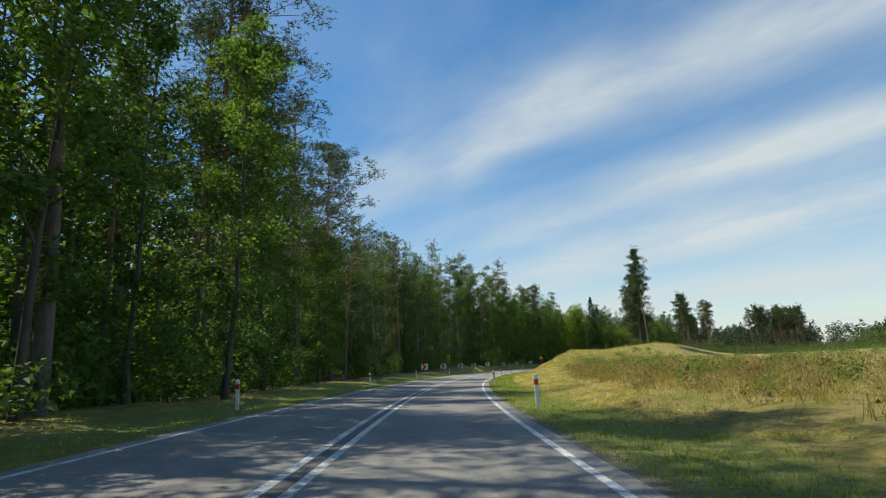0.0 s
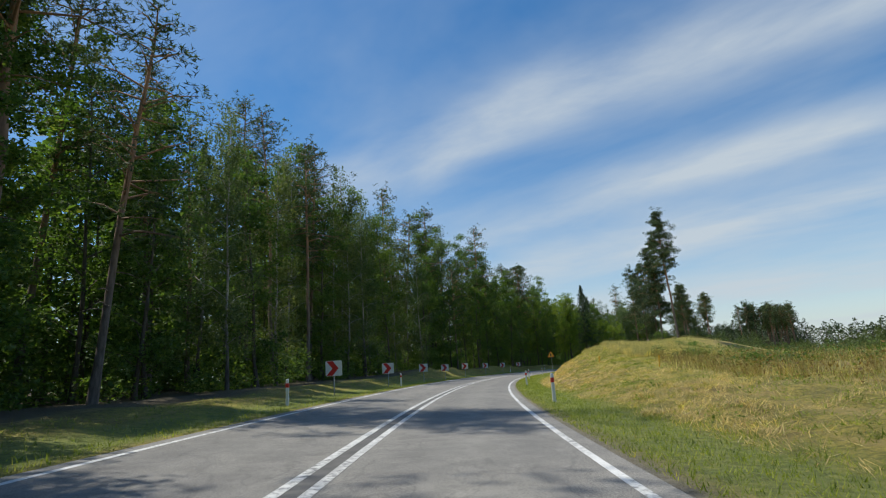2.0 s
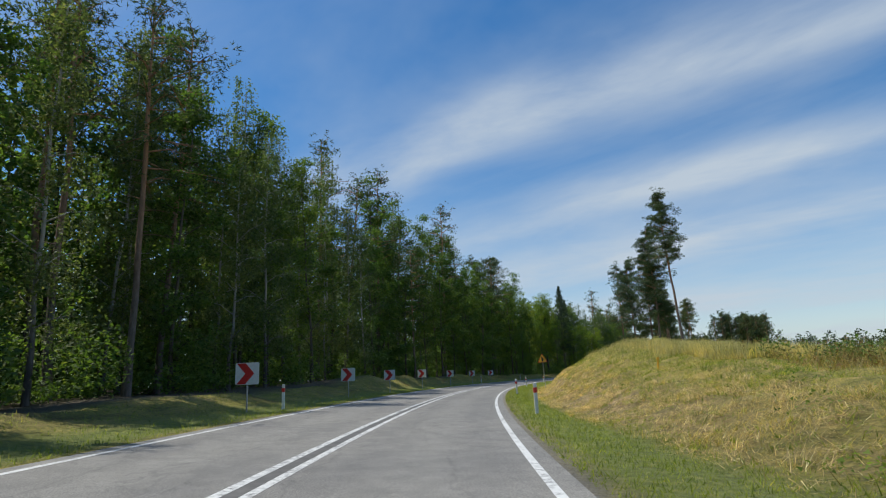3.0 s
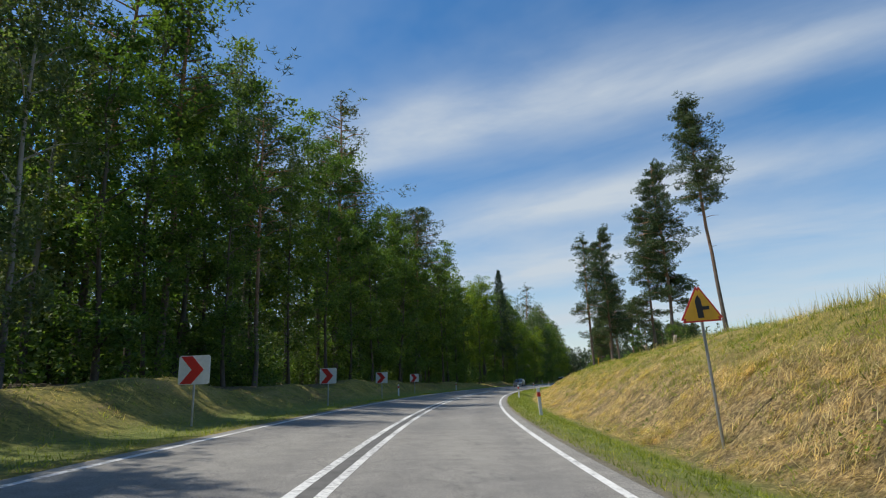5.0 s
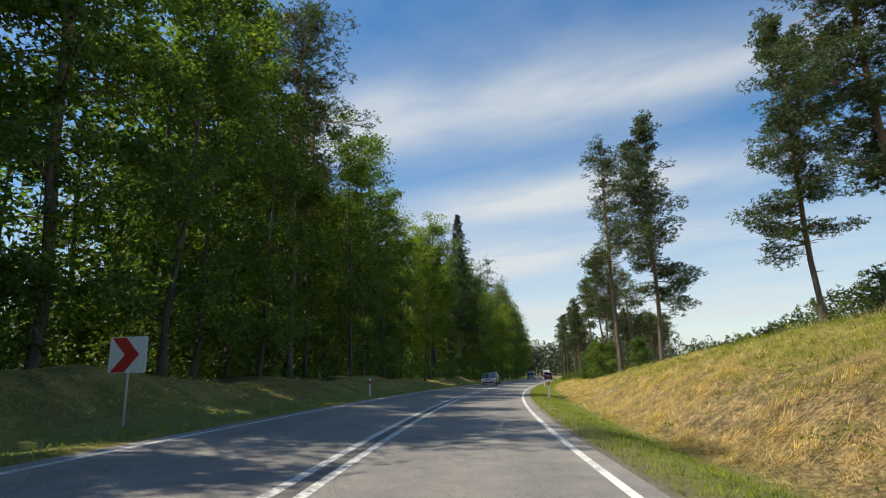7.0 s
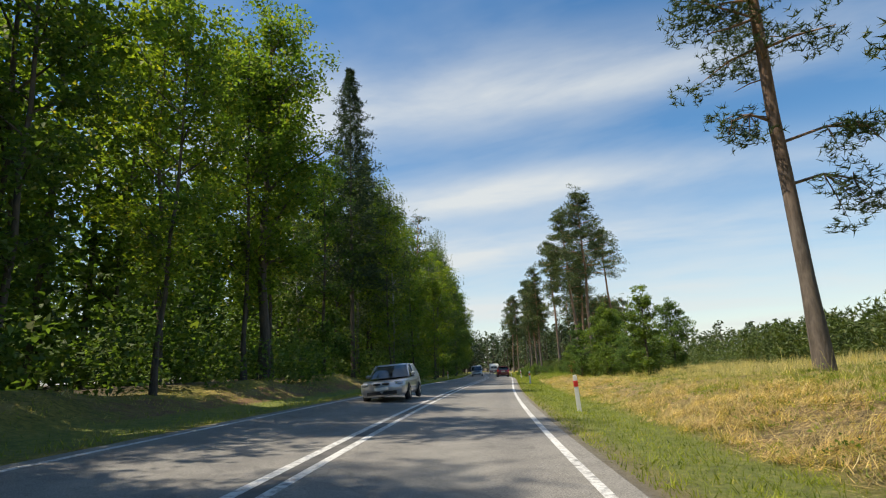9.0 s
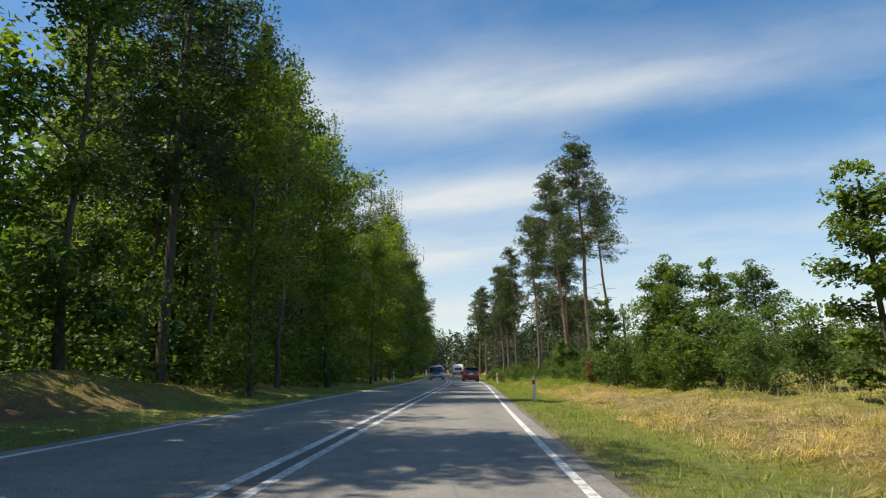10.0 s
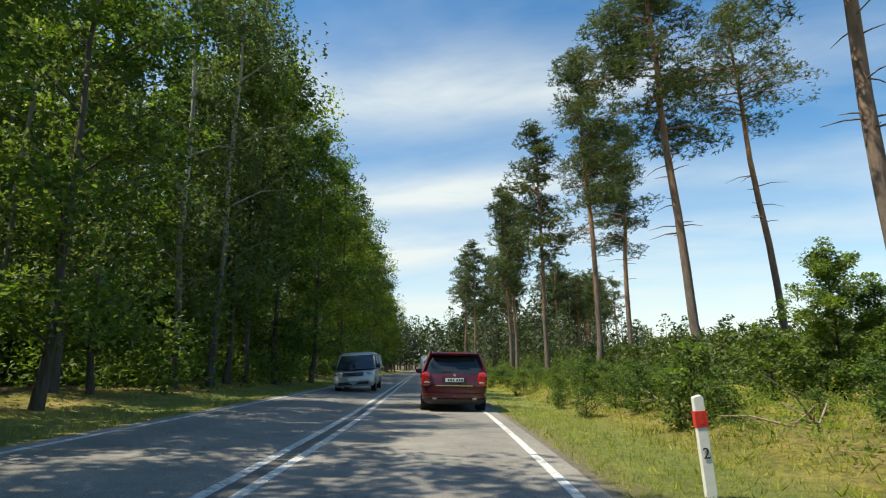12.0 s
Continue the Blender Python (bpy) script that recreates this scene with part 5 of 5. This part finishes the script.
def wheel(top, x, y, r, wide, side):
    hub = thing("wheel", "", "")
    hub.parent = top
    hub.matrix_basis = pose(x, y, r)
    prof = ((r * .66, -.5), (r * .86, -.52), (r * .97, -.42), (r, -.25), (r, .25), (r * .97, .42), (r * .86, .52), (r * .66, .5))
    finish("tyre", loft([[(k * wide, math.cos(a) * q, math.sin(a) * q) for q, k in prof] for a in np.linspace(0, 2 * np.pi, 29)], False), RUBBER, hub)
    bm = bmesh.new()
    for k in range(5):
        a = k * 2 * math.pi / 5
        bar(bm, (side * wide * .38, 0, 0), (side * wide * .40, math.cos(a) * r * .66, math.sin(a) * r * .66), .035, r * .26)
    bmesh.ops.create_cone(bm, cap_ends=True, segments=16, radius1=r * .17, radius2=r * .15, depth=wide * .5, matrix=Matrix.Translation((side * wide * .2, 0, 0)) @ Matrix.Rotation(radians(90), 4, "Y"))
    bmesh.ops.create_cone(bm, cap_ends=True, segments=24, radius1=r * .67, radius2=r * .67, depth=wide * .3, matrix=Matrix.Rotation(radians(90), 4, "Y"))
    finish("rim", bm, ALLOY, hub)


def panel(top, name, mat, pts, thick=.012, label=""):
    """A four-cornered sheet standing thick out of its plane."""
    p = [Vector(q) for q in pts]
    n = (p[1] - p[0]).cross(p[-1] - p[0]).normalized() * thick
    bm = bmesh.new()
    a, b = [bm.verts.new(q) for q in p], [bm.verts.new(q + n) for q in p]
    bm.faces.new(a)
    bm.faces.new(b[::-1])
    for i in range(len(p)):
        bm.faces.new((a[i], b[i], b[(i + 1) % len(p)], a[(i + 1) % len(p)]))
    return finish(name, bm, mat, top, label)


def blob(top, name, mat, x, y, z, sx, sy, sz, label="", shape=3.0):
    """A rounded block, for lamps, mirrors and badges."""
    rings = []
    for k in range(9):
        v = -1 + 2 * k / 8
        q = max(.02, (1 - abs(v) ** shape)) ** (1 / shape)
        rings.append([(x + sx * q * np.sign(math.cos(a)) * abs(math.cos(a)) ** (2 / shape), y + sy * q * np.sign(math.sin(a)) * abs(math.sin(a)) ** (2 / shape), z + sz * v) for a in np.linspace(0, 2 * np.pi, 17)[:-1]])
    return finish(name, loft(rings), mat, top, label, 60)


def suv():
    top = thing("suv", "dark red sport utility car driving on the road", "car")
    # lower body, nose to +y
    rows = ((.30, .80, .10, 4.62), (.42, .90, .03, 4.70), (.62, .935, .0, 4.72), (.80, .94, .02, 4.70), (.94, .93, .06, 4.60), (1.06, .90, .12, 4.45))
    rings = [rounded(w, a, b, z, .22, .03, .10) for z, w, a, b in rows]
    for p in rings[-1]:
        if p[1] > 3.3:
            p[2] -= .14 * (p[1] - 3.3)
    finish("body", loft(rings), MAROON, top)
    finish("cabin", loft([rounded(.895, .10, 3.40, 1.03, .16, .02, .12), rounded(.81, .22, 2.95, 1.31, .16, .02, .10), rounded(.71, .36, 2.48, 1.53, .15, .02, .08), rounded(.665, .40, 2.34, 1.585, .14)]), TINT, top, "dark tinted glass")
    finish("roof", loft([rounded(.715, .30, 2.46, 1.545, .15, .03, .06), rounded(.69, .25, 2.42, 1.60, .15, .05, .06), rounded(.61, .32, 2.25, 1.64, .13, .04, .04), rounded(.4, .5, 1.9, 1.655, .1)]), MAROON, top)
    for s in (-1, 1):
        bm = bmesh.new()
        bar(bm, (s * .875, .15, 1.03), (s * .675, .40, 1.575), .06, .17)
        finish("rear_pillar", bm, MAROON, top)
        bm = bmesh.new()
        bar(bm, (s * .885, 2.95, 1.04), (s * .71, 2.38, 1.57), .05, .09)
        finish("pillar", bm, MAROON, top)
        bm = bmesh.new()
        bar(bm, (s * .90, 1.75, 1.03), (s * .71, 1.72, 1.57), .04, .10)
        finish("pillar", bm, MAROON, top)
        blob(top, "wing_mirror", MAROON, s * 1.02, 2.72, 1.10, .11, .06, .075)
        lens = blob(top, "taillight", TAIL, s * .80, .07, .89, .135, .10, .20, "red tail light", 4.0)
        blob(lens, "reversing_lamp", CLEAR, s * .78, .0, .80, .09, .035, .03, "clear lens")
        bm = bmesh.new()
        bar(bm, (s * .62, .45, 1.675), (s * .62, 2.2, 1.685), .035, .03)
        for y in (.5, 2.2):
            box(bm, s * .62 - .02, s * .62 + .02, y - .05, y + .05, 1.62, 1.69)
        finish("roof_rail", bm, CHROME, top)
        bm = bmesh.new()
        bmesh.ops.create_cone(bm, cap_ends=True, segments=16, radius1=.04, radius2=.04, depth=.16, matrix=pose(s * .56, .04, .36, 90) @ Matrix.Diagonal((1.5, .75, 1, 1)))
        finish("exhaust", bm, ALLOY, top)
        for y in (.92, 3.78):
            wheel(top, s * .80, y, .36, .25, s)
            bm = bmesh.new()
            bmesh.ops.create_cone(bm, cap_ends=True, segments=24, radius1=.41, radius2=.41, depth=.06, matrix=pose(s * .912, y, .38, 0, 90, 0))
            finish("wheel_arch", bm, TRIM, top)
    bm = loft([rounded(.78, .06, 4.6, .26, .2), rounded(.88, .005, 4.68, .34, .2, .02, .02), rounded(.915, -.03, 4.73, .44, .22, .03, .04), rounded(.90, -.025, 4.72, .50, .22, .03, .04)])
    finish("bumper", bm, MAROON, top)
    finish("lower_sill", loft([rounded(.74, .10, 4.56, .20, .2), rounded(.86, .0, 4.66, .28, .2, .02, .02), rounded(.895, -.038, 4.70, .345, .22, .03, .04)]), TRIM, top, "black lower bumper")
    panel(top, "tailgate_recess", TRIM, [(-.34, -.028, .80), (.34, -.028, .80), (.34, -.028, .95), (-.34, -.028, .95)], -.004)
    plate = panel(top, "number_plate", PLATE, [(-.26, -.034, .815), (.26, -.034, .815), (.26, -.034, .925), (-.26, -.034, .925)], -.006, "white number plate")
    bm = bmesh.new()
    for k in range(6):
        x = -.19 + k * .07 + (.03 if k > 2 else 0)
        box(bm, x, x + .042, -.0435, -.0395, .84, .90)
    part("letter_bars", bm, BLACK, plate)
    bm = bmesh.new()
    box(bm, -.52, .52, -.05, -.02, .705, .725)
    finish("chrome_strip", bm, CHROME, top, "thin chrome strip")
    blob(top, "badge", CHROME, 0, .02, 1.0, .045, .03, .045)
    lip = finish("roof_spoiler", loft([rounded(.66, .20, .62, 1.575, .07, .04), rounded(.67, .14, .60, 1.605, .07, .05), rounded(.63, .20, .62, 1.65, .07, .04)]), MAROON, top)
    finish("brake_lamp", loft([rounded(.17, .075, .12, 1.595, .01, .0), rounded(.17, .075, .12, 1.617, .01, .0)]), TAIL, lip, "slim red brake lamp")
    bm = bmesh.new()
    bar(bm, (.02, .09, 1.06), (-.32, .11, 1.10), .02, .015)
    finish("rear_wiper", bm, TRIM, top)
    bm = bmesh.new()
    bar(bm, (0, -.02, .40), (0, -.10, .44), .04, .04)
    finish("tow_hitch", bm, TRIM, top)
    panel(top, "seats", SEAT, [(-.6, 1.3, .9), (.6, 1.3, .9), (.6, 1.15, 1.42), (-.6, 1.15, 1.42)], .2)
    return top


def saloon():
    top = thing("hatchback", "silver grey family car on the opposite lane", "car")
    rows = ((.22, .76, .12, 4.40), (.36, .84, .03, 4.47), (.55, .855, .0, 4.48), (.70, .85, .02, 4.42), (.82, .835, .06, 4.30), (.90, .81, .12, 4.10))
    rings = [rounded(w, a, b, z, .24, .03, .16) for z, w, a, b in rows]
    for r in rings[-2:]:
        for p in r:
            if p[1] > 3.1:
                p[2] -= .13 * (p[1] - 3.1)
    finish("body", loft(rings), SILVER, top)
    finish("cabin", loft([rounded(.79, .15, 3.35, .87, .18, .02, .16), rounded(.71, .42, 2.80, 1.14, .17, .02, .12), rounded(.63, .85, 2.40, 1.34, .15, .02, .08), rounded(.6, .95, 2.25, 1.37, .14)]), TINT, top, "dark tinted glass")
    finish("roof", loft([rounded(.635, .80, 2.38, 1.345, .15, .03, .06), rounded(.60, .86, 2.30, 1.40, .15, .03, .05), rounded(.42, 1.0, 2.0, 1.42, .12)]), SILVER, top)
    for s in (-1, 1):
        bm = bmesh.new()
        bar(bm, (s * .79, 2.98, .88), (s * .63, 2.34, 1.37), .05, .07)
        finish("pillar", bm, SILVER, top)
        bm = bmesh.new()
        bar(bm, (s * .80, 1.72, .88), (s * .63, 1.66, 1.37), .04, .08)
        finish("pillar", bm, SILVER, top)
        bm = bmesh.new()
        bar(bm, (s * .79, .42, .88), (s * .62, .88, 1.37), .05, .13)
        finish("pillar", bm, SILVER, top)
        blob(top, "wing_mirror", SILVER, s * .93, 2.62, .98, .10, .06, .065)
        lens = blob(top, "headlight", CLEAR, s * .60, 4.36, .66, .19, .12, .075, "clear headlight")
        blob(lens, "lamp", CHROME, s * .57, 4.42, .66, .07, .06, .05)
        blob(top, "taillight", TAIL, s * .68, .06, .78, .13, .06, .09, "red tail light")
        for y in (.85, 3.55):
            wheel(top, s * .80, y, .30, .19, s)
            bm = bmesh.new()
            bmesh.ops.create_cone(bm, cap_ends=True, segments=24, radius1=.345, radius2=.345, depth=.05, matrix=pose(s * .838, y, .31, 0, 90, 0))
            finish("wheel_arch", bm, TRIM, top)
        blob(top, "grille", TRIM, s * .17, 4.60, .66, .14, .03, .045)
    bm = bmesh.new()
    box(bm, -.55, .55, 4.50, 4.615, .28, .40)
    finish("air_intake", bm, TRIM, top)
    panel(top, "number_plate", PLATE, [(.26, 4.645, .44), (-.26, 4.645, .44), (-.26, 4.645, .55), (.26, 4.645, .55)], -.012, "white number plate")
    panel(top, "seats", SEAT, [(-.6, 1.5, .8), (.6, 1.5, .8), (.6, 1.35, 1.2), (-.6, 1.35, 1.2)], .2)
    return top


def van():
    top = thing("van", "pale silver passenger van on the opposite lane", "van")
    rows = ((.25, .86, .08, 5.02), (.42, .95, .02, 5.10), (.70, .965, .0, 5.08), (.92, .96, .02, 4.98), (1.06, .945, .04, 4.72))
    rings = [rounded(w, a, b, z, .22, .02, .14) for z, w, a, b in rows]
    for p in rings[-1]:
        if p[1] > 3.9:
            p[2] -= .12 * (p[1] - 3.9)
    finish("body", loft(rings), PALE, top)
    finish("cabin", loft([rounded(.94, .04, 4.30, 1.03, .18, .02, .14), rounded(.89, .07, 3.80, 1.40, .18, .02, .12), rounded(.82, .10, 3.42, 1.70, .16, .02, .08), rounded(.79, .12, 3.32, 1.78, .14)]), TINT, top, "dark glass all round")
    finish("roof", loft([rounded(.83, .06, 3.40, 1.72, .16, .02, .06), rounded(.80, .10, 3.30, 1.84, .16, .02, .05), rounded(.60, .3, 3.0, 1.90, .15)]), PALE, top)
    for s in (-1, 1):
        bm = bmesh.new()
        bar(bm, (s * .93, 4.02, 1.03), (s * .82, 3.36, 1.75), .05, .09)
        finish("pillar", bm, PALE, top)
        bm = bmesh.new()
        bar(bm, (s * .945, 2.9, 1.03), (s * .83, 2.85, 1.75), .05, .14)
        finish("pillar", bm, PALE, top)
        bm = bmesh.new()
        bar(bm, (s * .945, 1.5, 1.03), (s * .83, 1.5, 1.75), .05, .16)
        finish("pillar", bm, PALE, top)
        bm = bmesh.new()
        bar(bm, (s * .93, .18, 1.03), (s * .82, .22, 1.75), .06, .24)
        finish("pillar", bm, PALE, top)
        blob(top, "wing_mirror", TRIM, s * 1.08, 3.72, 1.17, .10, .07, .12)
        lens = blob(top, "headlight", CLEAR, s * .72, 4.93, .82, .17, .13, .10, "clear headlight")
        blob(lens, "lamp", CHROME, s * .70, 5.0, .81, .07, .06, .06)
        for y in (.95, 4.1):
            wheel(top, s * .84, y, .33, .22, s)
            bm = bmesh.new()
            bmesh.ops.create_cone(bm, cap_ends=True, segments=24, radius1=.38, radius2=.38, depth=.05, matrix=pose(s * .942, y, .34, 0, 90, 0))
            finish("wheel_arch", bm, TRIM, top)
    for z in (.74, .80, .86):
        bm = bmesh.new()
        box(bm, -.48, .48, 5.14, 5.225, z, z + .04)
        finish("grille_bar", bm, TRIM, top)
    bm = bmesh.new()
    box(bm, -.70, .70, 5.10, 5.20, .34, .47)
    finish("air_intake", bm, TRIM, top)
    panel(top, "number_plate", PLATE, [(.26, 5.245, .52), (-.26, 5.245, .52), (-.26, 5.245, .63), (.26, 5.245, .63)], -.012, "white number plate")
    panel(top, "seats", SEAT, [(-.7, 2.6, .9), (.7, 2.6, .9), (.7, 2.45, 1.5), (-.7, 2.45, 1.5)], .2)
    return top


def caravan():
    top = thing("caravan", "white touring caravan with a dark rear window", "caravan")
    rings = [rounded(1.08, .12, 5.6, .55, .2), rounded(1.14, .03, 5.75, .75, .2, .05, .05), rounded(1.15, .0, 5.8, 1.3, .2, .06, .06), rounded(1.14, .06, 5.7, 2.0, .2, .06, .06), rounded(1.08, .22, 5.4, 2.45, .2, .05, .05), rounded(.95, .45, 5.0, 2.60, .2), rounded(.7, .9, 4.6, 2.64, .2)]
    finish("body", loft(rings), CREAM, top)
    panel(top, "rear_window", TINT, [(-.72, -.055, 1.45), (.72, -.055, 1.45), (.70, .005, 2.0), (-.70, .005, 2.0)], -.02, "dark acrylic window")
    # shade low on the rear, put in as a dark grey-brown sheet
    panel(top, "rear_shade", plain("shade_grey", (.16, .10, .10), .5), [(-1.02, -.07, .60), (1.02, -.07, .60), (1.02, -.075, 1.02), (-1.02, -.075, 1.02)], -.03, "lower rear sheet, coloured dark for shade")
    plate = panel(top, "number_plate", PLATE, [(-.26, -.115, .66), (.26, -.115, .66), (.26, -.115, .77), (-.26, -.115, .77)], -.01, "white number plate")
    for s in (-1, 1):
        blob(top, "taillight", TAIL, s * .88, -.07, .95, .10, .05, .14, "red tail light")
        panel(top, "side_window", TINT, [(s * 1.155, 1.2, 1.5), (s * 1.155, 2.6, 1.5), (s * 1.15, 2.6, 2.0), (s * 1.15, 1.2, 2.0)], .02 * s, "dark acrylic window")
        wheel(top, s * .98, 2.6, .32, .2, s)
    bm = bmesh.new()
    bar(bm, (-.6, 5.6, .48), (0, 7.0, .44), .06, .08)
    bar(bm, (.6, 5.6, .48), (0, 7.0, .44), .06, .08)
    box(bm, -1.0, 1.0, .3, 5.6, .42, .56)
    box(bm, -.04, .04, 6.7, 6.78, .06, .44)
    finish("chassis", bm, TRIM, top)
    return top


def park(ob, y, d, turn=0.0):
    """Sets a vehicle on its wheels on the road, tilted as the road is."""
    s = station(y)
    x, yy = beside(s, d)
    ob.matrix_basis = pose(x, yy, float(road_height(np.array(d))) + .002, 0, 0, course(s)) @ pose(0, 0, 0, 0, math.degrees(math.atan(.05 if d < 0 else .025)), turn)


car = suv()
park(car, 272.9, 2.52)
park(caravan(), 318.0, 2.45)
park(van(), 287.0, -1.55, 180)
park(saloon(), 217.2, -1.6, 180)
